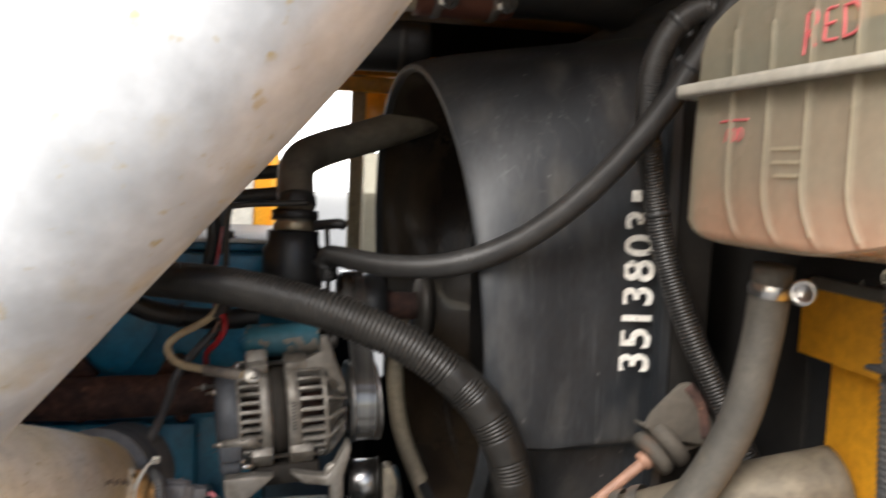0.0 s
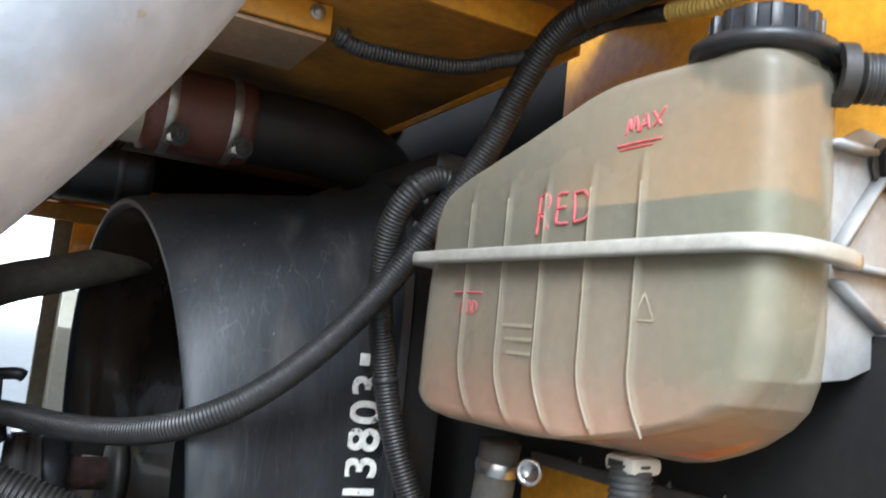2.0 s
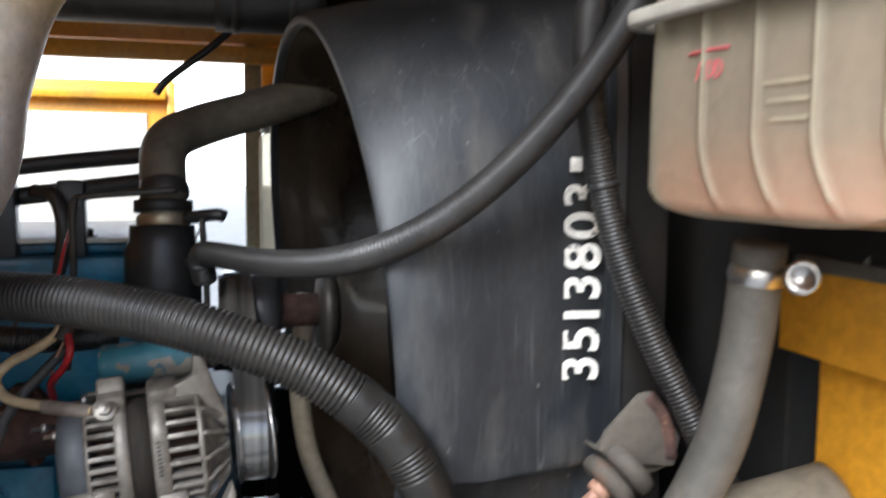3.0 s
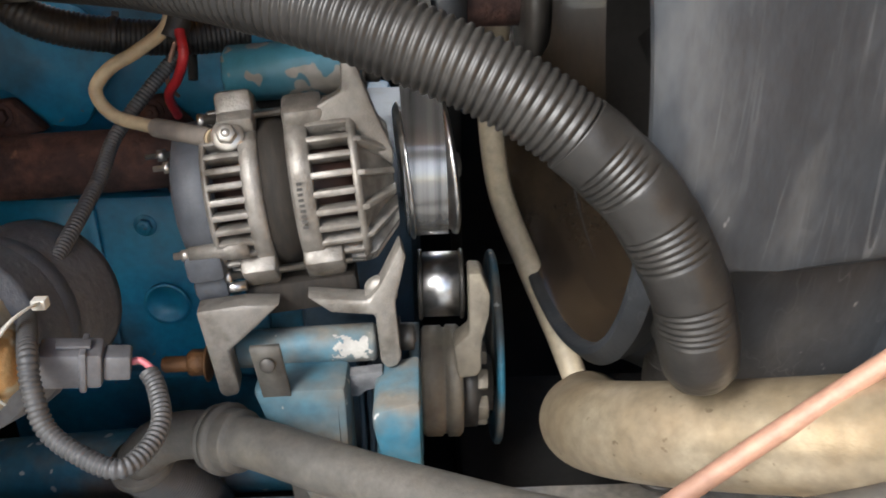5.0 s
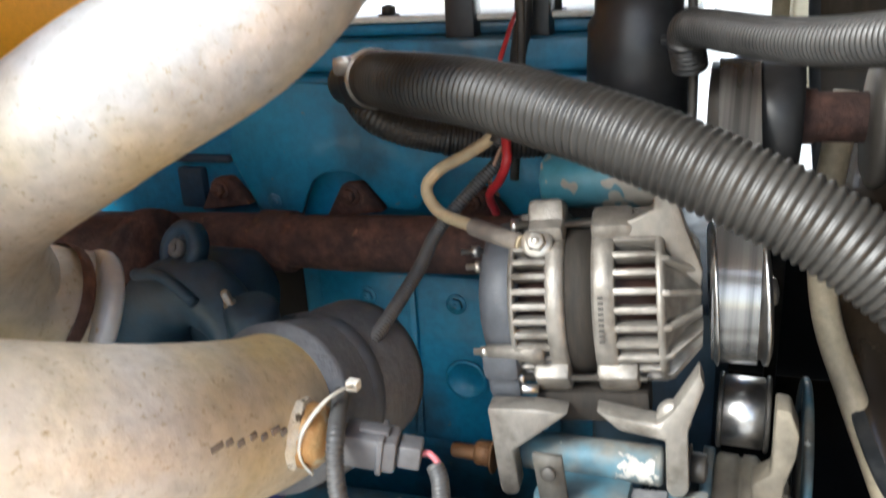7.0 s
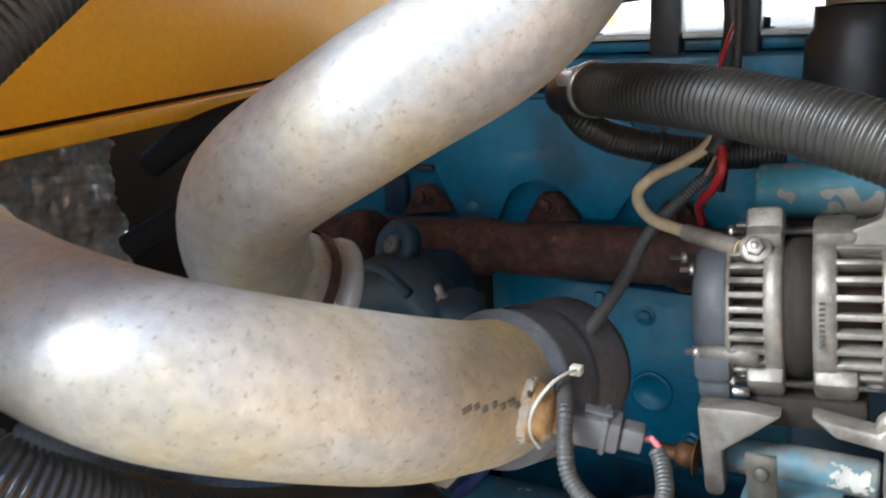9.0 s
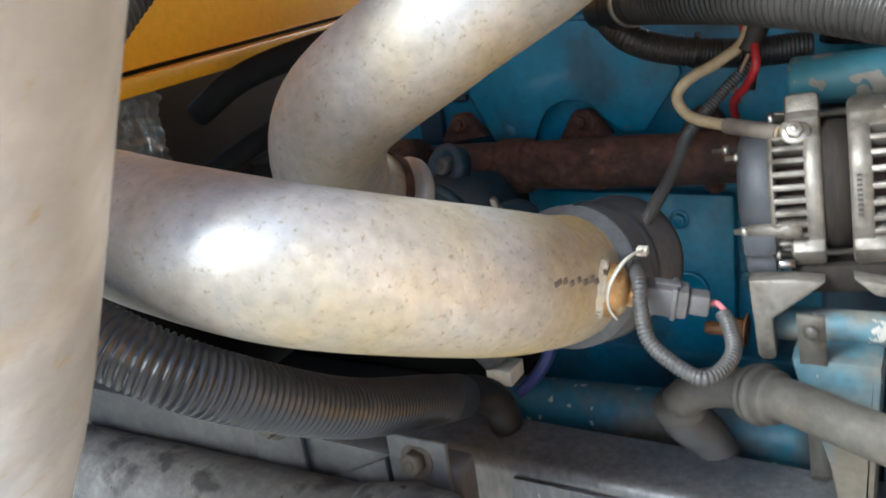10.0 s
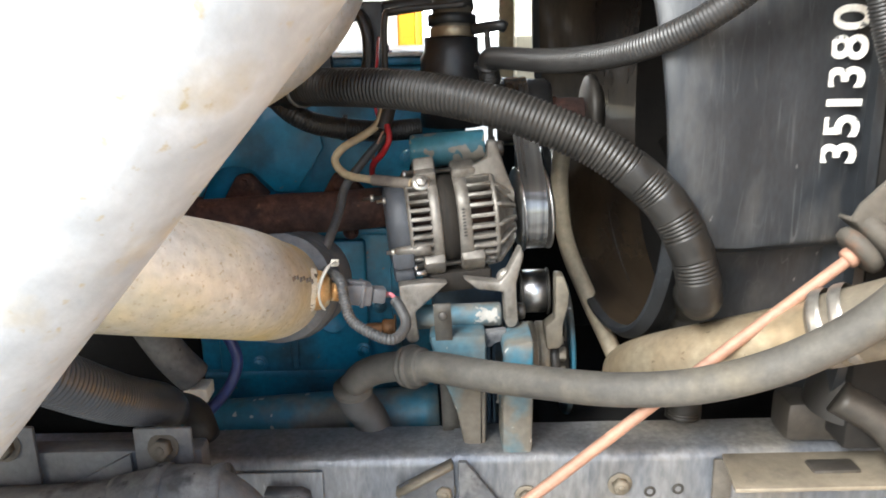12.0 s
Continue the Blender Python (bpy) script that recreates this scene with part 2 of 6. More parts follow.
CREAM_PIPE = material("dusty_steel_pipe", (0.40, 0.335, 0.235), (0.31, 0.235, 0.14), rough=0.34, metal=0.6, scale=14, mix=0.9, bump=0.12, dirt=(0.27, 0.215, 0.15), dirt_scale=8, dirt_at=(0.45, 0.78), specks=(0.22, 0.17, 0.11), speck_scale=120, speck_at=(0.70, 0.75))
FOIL = material("foil_insulation", (0.50, 0.50, 0.48), (0.28, 0.25, 0.22), rough=0.38, metal=0.6, scale=18, mix=0.9, bump=0.6, fine=90, bump_size=0.004, dirt=(0.10, 0.06, 0.04), dirt_scale=9, dirt_at=(0.60, 0.85))
RUSTY_BRASS = material("rusty_brass", (0.20, 0.095, 0.035), (0.10, 0.05, 0.025), rough=0.55, metal=0.4, scale=60, bump=0.4)
SEALANT = material("stained_white_sealant", (0.62, 0.58, 0.50), (0.48, 0.40, 0.26), rough=0.8, scale=90, bump=0.5, specks=(0.07, 0.05, 0.03), speck_scale=110, speck_at=(0.60, 0.64), speck_detail=4.0)
BEIGE_PIPE = material("dusty_beige_pipe", (0.50, 0.43, 0.31), (0.40, 0.34, 0.24), rough=0.5, scale=24, bump=0.2, dirt=(0.24, 0.205, 0.155), dirt_scale=14, dirt_at=(0.55, 0.85))
SILICONE = material("brown_silicone_hose", (0.10, 0.035, 0.022), (0.13, 0.05, 0.03), rough=0.55, scale=30)
WHITE_PLASTIC = material("white_plastic", mottle=0.1, base=(0.70, 0.68, 0.60), second=(0.62, 0.59, 0.50), rough=0.4, scale=20, bump=0.05)
RED_WIRE = material("red_wire", (0.42, 0.02, 0.025), rough=0.45, bump=0.0)
PINK_WIRE = material("pink_wire", (0.55, 0.16, 0.18), rough=0.45, bump=0.0)
BEIGE = material("beige_cable", (0.42, 0.33, 0.20), (0.34, 0.27, 0.17), rough=0.6, scale=60, bump=0.15)
GREY_CABLE = material("grey_cable", (0.15, 0.13, 0.11), (0.20, 0.17, 0.14), rough=0.6, scale=60, bump=0.15)
YELLOW_LOOM = material("yellow_loom", (0.55, 0.40, 0.10), (0.45, 0.31, 0.07), rough=0.45, scale=30)
INDIGO = material("blue_rubber_hose", (0.03, 0.045, 0.16), (0.02, 0.03, 0.10), rough=0.4, scale=30)
PAINT_WHITE = material("white_stencil_paint", mottle=0.2, base=(0.76, 0.74, 0.69), second=(0.62, 0.60, 0.55), rough=0.7, scale=90, bump=0.1, specks=(0.12, 0.12, 0.12), speck_scale=160, speck_at=(0.62, 0.68), speck_detail=6.0)
PRIMER = material("flaking_pale_primer", (0.34, 0.33, 0.30), (0.26, 0.25, 0.23), rough=0.8, scale=140, bump=0.3)
MARKER = material("red_marker_ink", mottle=0.2, base=(0.50, 0.055, 0.07), second=(0.58, 0.18, 0.17), rough=0.55, scale=160, bump=0.0)
# near-black for dark panels; on fan, lining and seam strip it paints shade
BLACK_AND_SHADE = material("black_and_shade", (0.009, 0.009, 0.009), (0.018, 0.016, 0.014), rough=0.85, spec=0.2, scale=8, bump=0.1)
# ground made pale to bounce fill light up and look overexposed
BOUNCE_GROUND = material("pale_bounce_ground", mottle=0.2, base=(0.27, 0.265, 0.25), second=(0.22, 0.215, 0.20), rough=0.9, scale=3, bump=0.4, fine=60)


def tank_material(name="milky_tank_plastic", clear=0.55):
    """Milky yellowed plastic: part scattering, part clear, so that the coolant's level shows."""
    m = material(name, mottle=0.06, base=(0.55, 0.515, 0.405), second=(0.50, 0.455, 0.345), rough=0.26, scale=7, bump=0.04, fine=120, dirt=(0.58, 0.47, 0.32), dirt_scale=5, dirt_at=(0.5, 0.9), coat=0.15)
    nt = m.node_tree
    b, out = nt.nodes["Principled BSDF"], nt.nodes["Material Output"]
    tl = nt.nodes.new("ShaderNodeBsdfTranslucent")
    tl.inputs["Color"].default_value = (0.62, 0.585, 0.47, 1)
    tr = nt.nodes.new("ShaderNodeBsdfTransparent")
    tr.inputs["Color"].default_value = (0.96, 0.92, 0.82, 1)
    m1, m2 = nt.nodes.new("ShaderNodeMixShader"), nt.nodes.new("ShaderNodeMixShader")
    m1.inputs[0].default_value, m2.inputs[0].default_value = 0.35, clear
    links(nt, (b.outputs[0], m1.inputs[1]), (tl.outputs[0], m1.inputs[2]), (m1.outputs[0], m2.inputs[1]), (tr.outputs[0], m2.inputs[2]), (m2.outputs[0], out.inputs["Surface"]))
    return m


TANK = tank_material()
# glossy black belt; the pale stripes paint its highlights into the colour
BELT = material("belt_back_painted_highlights", (0.09, 0.09, 0.09), (0.24, 0.235, 0.225), rough=0.22, metal=0.7, scale=2.2, mix=0.8, bump=0.0, stretch=(70, 1, 1), mottle=0.05)


def coolant_material():
    """Murky green coolant with rusty sediment settled at the foot."""
    m = material("green_coolant", mottle=0.1, base=(0.016, 0.024, 0.010), second=(0.030, 0.034, 0.018), rough=0.3, scale=9, bump=0.0)
    nt = m.node_tree
    b = nt.nodes["Principled BSDF"]
    old = b.inputs["Base Color"].links[0].from_socket
    co, sp, wob = nt.nodes.new("ShaderNodeTexCoord"), nt.nodes.new("ShaderNodeSeparateXYZ"), nt.nodes.new("ShaderNodeTexNoise")
    wob.inputs["Scale"].default_value = 14
    add, rg, mx = nt.nodes.new("ShaderNodeMath"), nt.nodes.new("ShaderNodeMapRange"), nt.nodes.new("ShaderNodeMix")
    add.operation = "MULTIPLY_ADD"
    add.inputs[1].default_value = 0.05
    rg.inputs["From Min"].default_value, rg.inputs["From Max"].default_value = 0.200, 0.135
    mx.data_type = "RGBA"
    mx.inputs["B"].default_value = (0.165, 0.098, 0.064, 1)
    rust, mx2 = nt.nodes.new("ShaderNodeMapRange"), nt.nodes.new("ShaderNodeMix")
    rust.inputs["From Min"].default_value, rust.inputs["From Max"].default_value = 0.100, 0.040
    mx2.data_type = "RGBA"
    mx2.inputs["B"].default_value = (0.42, 0.13, 0.05, 1)
    clear, mx3 = nt.nodes.new("ShaderNodeMapRange"), nt.nodes.new("ShaderNodeMix")
    for k, v in (("From Min", -0.065), ("From Max", -0.125), ("To Max", 0.6)):
        clear.inputs[k].default_value = v
    mx3.data_type = "RGBA"
    mx3.inputs["B"].default_value = (0.070, 0.105, 0.045, 1)
    links(nt, (sp.outputs["Y"], clear.inputs["Value"]), (clear.outputs["Result"], mx3.inputs["Factor"]), (mx.outputs["Result"], mx3.inputs["A"]))
    links(nt, (co.outputs["Object"], sp.inputs[0]), (wob.outputs["Fac"], add.inputs[0]), (sp.outputs["Z"], add.inputs[2]), (add.outputs[0], rg.inputs["Value"]), (add.outputs[0], rust.inputs["Value"]), (rg.outputs["Result"], mx.inputs["Factor"]), (old, mx.inputs["A"]),
          (rust.outputs["Result"], mx2.inputs["Factor"]), (mx3.outputs["Result"], mx2.inputs["A"]), (mx2.outputs["Result"], b.inputs["Base Color"]))
    return m


COOLANT = coolant_material()
RIB = tank_material("milky_tank_rib", 0.42)
MILKY = material("milky_plastic_seam", mottle=0.1, base=(0.43, 0.41, 0.355), second=(0.37, 0.345, 0.285), rough=0.35, scale=20, bump=0.05)
TAB = material("translucent_white_tab", mottle=0.1, base=(0.32, 0.315, 0.305), second=(0.26, 0.255, 0.245), rough=0.35, scale=14, bump=0.05)
# dusty black plastic; stretched brown streaks paint the light caught on its wall
THROAT = material("dusty_lit_streak_throat", (0.058, 0.041, 0.025), (0.014, 0.011, 0.009), rough=0.26, scale=6, mix=0.8, bump=0.08, coat=0.3, stretch=(1.6, 1, 0.22))


# ---- building helpers ----
HOME = {}


def part(name, bm, mat, parent=None, label="", smooth=True):
    """Links a bmesh, given in world metres, as one mesh, under a thing or a part."""
    me = bpy.data.meshes.new(name)
    if smooth:
        for f in bm.faces:
            f.smooth = True
        for e in bm.edges:
            if len(e.link_faces) == 2 and e.calc_face_angle(0) > radians(38):
                e.smooth = False
    o = HOME.get(parent, Vector((0, 0, 0))) if parent else Vector((0, 0, 0))
    bmesh.ops.translate(bm, verts=bm.verts, vec=-o)
    bm.to_mesh(me)
    bm.free()
    me.materials.append(mat)
    ob = new(name, me)
    if parent:
        ob.parent = parent
        HOME[ob] = o
    if label:
        ob["label"] = label
    return ob


def thing(name, at, label, category, group="", kind=""):
    e = new(name)
    e.location = at
    e.empty_display_size = 0.02
    HOME[e] = Vector(at)
    return tagged(e, label, category, group, kind)


def solid(name, bm, mat, label, category, group="", kind="", smooth=True):
    """A thing that is one mesh, with its origin at its base."""
    zs = [v.co.z for v in bm.verts]
    xs = [v.co.x for v in bm.verts]
    ys = [v.co.y for v in bm.verts]
    o = Vector(((min(xs) + max(xs)) / 2, (min(ys) + max(ys)) / 2, min(zs)))
    bmesh.ops.translate(bm, verts=bm.verts, vec=-o)
    ob = part(name, bm, mat, None, "", smooth)
    ob.location = o
    HOME[ob] = o
    return tagged(ob, label, category, group, kind)


def curve(pts, step=0.004):
    """Points at even steps along a smooth line through pts."""
    p = [Vector(q) for q in pts]
    p = [2 * p[0] - p[1]] + p + [2 * p[-1] - p[-2]]
    raw = []
    for i in range(1, len(p) - 2):
        a, b, c, d = p[i - 1:i + 3]
        for k in range(24):
            t = k / 24
            raw.append(0.5 * (2 * b + (c - a) * t + (2 * a - 5 * b + 4 * c - d) * t * t + (3 * b - a - 3 * c + d) * t ** 3))
    raw.append(p[-2])
    acc = [0.0]
    for a, b in zip(raw, raw[1:]):
        acc.append(acc[-1] + (b - a).length)
    n = max(2, int(round(acc[-1] / step)))
    arr = np.array(raw)
    s = np.linspace(0, acc[-1], n + 1)
    return [Vector([float(np.interp(v, acc, arr[:, k])) for k in range(3)]) for v in s]


def sweep(pts, radius, segs=20, caps=True, flat=None, bm=None, up=None, wobble=0.0, relief=None):
    """A tube along pts. radius: metres, or a function of the index. flat: an outline of (a, b) in place of a circle."""
    bm = bm or bmesh.new()
    n = len(pts)
    tan = [(pts[min(i + 1, n - 1)] - pts[max(i - 1, 0)]).normalized() for i in range(n)]
    nor = Vector(up) if up else (Vector((0, 0, 1)) if abs(tan[0].z) < 0.9 else Vector((0, 1, 0)))
    rings = []
    for i in range(n):
        nor = (nor - tan[i] * nor.dot(tan[i])).normalized()
        bi = tan[i].cross(nor)
        r = radius(i) if callable(radius) else radius
        if flat:
            ring = [bm.verts.new(pts[i] + bi * a + nor * b) for a, b in flat]
        else:
            ring = []
            for k in range(segs):
                an = 2 * math.pi * k / segs
                rr = r * (1 + wobble * noise.noise(pts[i] * 9 + Vector((math.cos(an), math.sin(an), 0)) * 0.7))
                out = bi * math.cos(an) + nor * math.sin(an)
                ring.append(bm.verts.new(pts[i] + out * (rr + relief(i, out) if relief else rr)))
        rings.append(ring)
    m = len(rings[0])
    for a, b in zip(rings, rings[1:]):
        for k in range(m):
            bm.faces.new((a[k], a[(k + 1) % m], b[(k + 1) % m], b[k]))
    if caps:
        bm.faces.new(rings[0][::-1])
        bm.faces.new(rings[-1])
    return bm


def loom(pts, r, pitch=0.0055, depth=0.0016, segs=20, taped=None, bare_side=(0, -1, 0), smooth_from=None):
    """A corrugated split loom tube. taped: from this share of its length on it is wrapped in tape that leaves bare windows on one side."""
    step = pitch / 5
    line = curve(pts, step)
    n = len(line)
    side = Vector(bare_side).normalized()

    def relief(i, out):
        ring = -depth * (0.15, 0.0, 0.12, 0.85, 1.0)[i % 5]
        if taped is not None and i / n > taped:
            ph = (i * step / 0.052) % 1.0
            bare = 0.38 < ph < 0.88 and out.dot(side) > 0.62 + 0.2 * math.sin(i * 0.9)
            return ring if bare else 0.0009 * noise.noise(out * 2 + line[i] * 60) + 0.03 * ring
        if smooth_from is not None and smooth_from[0] < i / n < smooth_from[1]:
            return 0.25 * ring
        return ring
    return sweep(line, r, segs, relief=relief)


def turned(profile, centre, axis, segs=40, bm=None):
    """Turns a profile of (along, radius) about an axis through centre."""
    bm = bm or bmesh.new()
    ax = Vector(axis).normalized()
    side = ax.orthogonal().normalized()
    other = ax.cross(side)
    c = Vector(centre)
    rings = []
    for a, r in profile:
        if r < 1e-5:
            rings.append([bm.verts.new(c + ax * a)])
        else:
            rings.append([bm.verts.new(c + ax * a + (side * math.cos(2 * math.pi * k / segs) + other * math.sin(2 * math.pi * k / segs)) * r) for k in range(segs)])
    for a, b in zip(rings, rings[1:]):
        for k in range(segs):
            j = (k + 1) % segs
            if len(a) == 1 and len(b) == 1:
                continue
            if len(a) == 1:
                bm.faces.new((a[0], b[j], b[k]))
            elif len(b) == 1:
                bm.faces.new((a[k], a[j], b[0]))
            else:
                bm.faces.new((a[k], a[j], b[j], b[k]))
    return bm


def disc(centre, axis, r, thick, bevel=0.001, segs=28, bm=None):
    return turned([(0, 0), (0, r - bevel), (bevel, r), (thick - bevel, r), (thick, r - bevel), (thick, 0)], centre, axis, segs, bm)


def box(lo, hi, bevel=0.002, bm=None, m=None, seg=2):
    """A block with rounded edges."""
    own = bmesh.new()
    bmesh.ops.create_cube(own, size=1)
    lo, hi = Vector(lo), Vector(hi)
    for v in own.verts:
        v.co = Vector([(lo[k] + hi[k]) / 2 + v.co[k] * (hi[k] - lo[k]) for k in range(3)])
    if bevel:
        bmesh.ops.bevel(own, geom=own.edges[:], offset=bevel, segments=seg, affect="EDGES", profile=0.5)
    if m:
        bmesh.ops.transform(own, matrix=m, verts=own.verts)
    return join(bm, own)


def join(bm, own):
    if bm is None:
        return own
    me = bpy.data.meshes.new("joined")
    own.to_mesh(me)
    own.free()
    bm.from_mesh(me)
    bpy.data.meshes.remove(me)
    return bm


def slab(outline, thick, bevel=0.0015, bm=None):
    """A plate: a planar outline of 3D points, thickened along its normal."""
    own = bmesh.new()
    vs = [own.verts.new(p) for p in outline]
    f = own.faces.new(vs)
    f.normal_update()
    nrm = f.normal.copy()
    r = bmesh.ops.extrude_face_region(own, geom=[f])
    bmesh.ops.translate(own, verts=[v for v in r["geom"] if isinstance(v, bmesh.types.BMVert)], vec=nrm * thick)
    bmesh.ops.recalc_face_normals(own, faces=own.faces)
    if bevel:
        bmesh.ops.bevel(own, geom=own.edges[:], offset=bevel, segments=2, affect="EDGES", profile=0.5)
    return join(bm, own)


def hexbolt(centre, axis, r=0.008, h=0.006, washer=True, bm=None):
    ax = Vector(axis).normalized()
    c = Vector(centre)
    if washer:
        bm = disc(c, ax, r * 1.45, 0.0018, 0.0005, 24, bm)
        c = c + ax * 0.0018
    bm = turned([(0, 0), (0, r), (h * 0.85, r), (h, r * 0.85), (h, 0)], c, ax, 6, bm)
    return turned([(h - 0.0005, 0), (h - 0.0005, r * 0.45), (h + 0.001, r * 0.42), (h + 0.001, 0)], c, ax, 16, bm)


def band(pts, r, width=0.012, thick=0.0012):
    """A worm-drive clamp's band round a hose, at the middle of the line pts."""
    line = curve(pts, width / 4)
    n = len(line) - 1
    return sweep(line, lambda i: r + (0 if i in (0, n) else thick), 32, caps=False)


def lettering(body, size, m, mat, name, parent=None, extrude=0.0002, spacing=1.0, thick=0.0):
    cu = bpy.data.curves.new(name, "FONT")
    cu.body, cu.size, cu.extrude, cu.space_character, cu.offset = body, size, extrude, spacing, thick
    cu.align_x, cu.align_y = "CENTER", "CENTER"
    tmp = bpy.data.objects.new(name, cu)
    scene.collection.objects.link(tmp)
    me = bpy.data.meshes.new_from_object(tmp.evaluated_get(bpy.context.evaluated_depsgraph_get()))
    bpy.data.objects.remove(tmp)
    bm = bmesh.new()
    bm.from_mesh(me)
    bpy.data.meshes.remove(me)
    bmesh.ops.transform(bm, matrix=m, verts=bm.verts)
    return part(name, bm, mat, parent, "", False)


def axes(origin, right, upward):
    """A pose whose x runs along right and whose y runs along upward."""
    x = Vector(right).normalized()
    z = x.cross(Vector(upward)).normalized()
    y = z.cross(x)
    return Matrix.Translation(origin) @ Matrix((x, y, z)).transposed().to_4x4()


# ---- the setting: ground, hood panels, fire wall, side walls ----
def ground():
    bm = bmesh.new()
    n = 24
    g = [[bm.verts.new(((i / n - 0.5) * 240, (j / n - 0.5) * 240, 0)) for j in range(n + 1)] for i in range(n + 1)]
    for i in range(n):
        for j in range(n):
            bm.faces.new((g[i][j], g[i + 1][j], g[i + 1][j + 1], g[i][j + 1]))
    tagged(part("ground", bm, BOUNCE_GROUND), "yard under the vehicle, made pale to bounce light upward", "ground", kind="structure")


ground()


def glow_backdrop():
    """Glowing white board far beyond the far-side opening, added for blown-out sky and backlight."""
    m = bpy.data.materials.new("white_glow_board")
    m.use_nodes = True
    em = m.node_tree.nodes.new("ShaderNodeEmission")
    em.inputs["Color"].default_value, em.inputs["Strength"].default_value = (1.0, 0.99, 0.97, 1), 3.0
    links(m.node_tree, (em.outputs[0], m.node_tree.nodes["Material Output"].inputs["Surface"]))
    tagged(part("backdrop", box((-40, 60, 0.0), (40, 60.2, 22), 0.0), m), "glowing white board standing in for the sky beyond the yard", "backdrop", kind="structure")


glow_backdrop()

fw = thing("wall_firewall", (-0.83, 1.2, 0.4), "yellow painted fire wall with a folded bottom lip", "wall", kind="structure")
part("upper_panel", slab([(-0.83, 0.10, 1.062), (-0.83, 0.10, 1.95), (-0.83, 2.15, 1.95), (-0.83, 2.15, 1.107)], -0.02, 0.003), CLEAN_YELLOW, fw)
part("bottom_lip", slab([(-0.822, 0.10, 1.032), (-0.822, 0.10, 1.056), (-0.822, 2.15, 1.101), (-0.822, 2.15, 1.078)], -0.03, 0.003), CLEAN_YELLOW, fw)
# out of view, added only to shade the inlet pipe's left end
part("unseen_shade_panel", box((-1.50, 0.345, 0.98), (-0.48, 0.360, 1.90), 0.004), BLACK_AND_SHADE, fw, "unseen dark panel added to shade the inlet pipe's left end")
# near-black strip stands in for the shadow line between panel and lip
part("backing", box((-0.90, 0.12, 1.060), (-0.862, 2.14, 1.16), 0.003), BLACK_AND_SHADE, fw, "dark strip put in for the seam's shadow line")
part("lower_panel", box((-1.06, 0.401, 0.25), (-1.04, 2.15, 1.06), 0.004), BLACK_AND_SHADE, fw, "near-black lower panel")

# inner hood: two stepped sheet panels with folded lips
hood = thing("ceiling", (0, 1.2, 1.6), "yellow painted underside of the raised hood with folded lips", "ceiling", kind="structure")
part("rear_sheet", box((-0.82, 0.772, 1.604), (0.556, 1.30, 1.609), 0.001), SHADED_GRIMY_YELLOW, hood)
part("step_lip", box((-0.82, 0.766, 1.599), (0.556, 0.771, 1.636), 0.001), YELLOW, hood)
part("middle_sheet", box((-0.82, 0.640, 1.637), (0.60, 0.771, 1.642), 0.001), SHADED_GRIMY_YELLOW, hood)
part("front_lip", box((-0.82, 0.628, 1.628), (0.60, 0.639, 1.69), 0.001), YELLOW, hood)
part("front_sheet", box((0.20, 0.45, 1.691), (1.0, 0.639, 1.696), 0.001), YELLOW, hood)
part("corner_sheet", box((0.563, 0.64, 1.70), (1.0, 1.30, 1.705), 0.001), BLACK_AND_SHADE, hood, "dark corner sheet")
part("back_sheet", box((-0.82, 1.302, 1.62), (1.0, 2.15, 1.64), 0.003), SHADED_GRIMY_YELLOW, hood)
part("end_lip", box((0.5575, 0.772, 1.596), (0.562, 1.30, 1.63), 0.001), YELLOW, hood)

fr = thing("wall_radiator_side", (0.6, 0.6, 0.4), "yellow painted side panel behind the coolant tank", "wall", kind="structure")
part("tall_panel", box((0.600, 0.10, 1.16), (0.615, 0.848, 1.69), 0.003), YELLOW, fr)
part("folded_panel", slab([(0.585, 0.845, 1.148), (0.585, 0.30, 1.148), (0.585, 0.30, 1.07), (0.585, 0.845, 1.07)], 0.004), YELLOW, fr)
part("lower_panel", box((0.612, 0.10, 0.55), (0.622, 0.822, 1.068), 0.003), YELLOW, fr)
part("support_panel", box((0.623, 0.87, 0.60), (1.0, 0.885, 1.70), 0.003), BLACK_AND_SHADE, fr, "dark radiator support")
part("inner_panel", box((0.603, 0.852, 0.60), (0.612, 1.62, 1.70), 0.002), BLACK_AND_SHADE, fr, "dark inner support panel")
part("closing_panel", box((1.0, 0.1, 0.3), (1.02, 2.15, 1.69), 0.003), BLACK_AND_SHADE, fr, "dark closing panel beyond the radiator")

far = thing("wall_far_side", (0, 2.0, 0.3), "far fender side with a yellow header and posts round a daylight opening", "wall", kind="structure")
part("header", box((-0.82, 1.93, 1.482), (0.8, 2.0, 1.535), 0.006), YELLOW, far)
part("header_rail", box((-0.82, 1.90, 1.442), (0.8, 1.929, 1.476), 0.003), YELLOW, far)
part("post", box((0.125, 1.93, 0.901), (0.160, 1.96, 1.481), 0.004), BEIGE, far, "dusty tan upright post")
part("yellow_gusset", box((0.161, 1.98, 1.318), (0.222, 2.02, 1.481), 0.004), CLEAN_YELLOW, far)
part("lower_panel", box((-0.82, 1.95, 0.25), (0.168, 1.97, 0.90), 0.004), BLACK_AND_SHADE, far)
part("sill_panel", box((0.169, 1.95, 0.25), (0.9, 1.97, 0.76), 0.004), BLACK_AND_SHADE, far)
part("flank", box((0.223, 1.93, 0.761), (0.9, 1.95, 1.45), 0.004), BLACK_AND_SHADE, far)

part("upper_panel", box((-0.82, 1.96, 1.536), (1.0, 1.99, 1.64), 0.003), BLACK_AND_SHADE, far)
open_side = thing("access_door", (-0.4, 2.9, 0.0), "open yellow access door standing in daylight", "door")
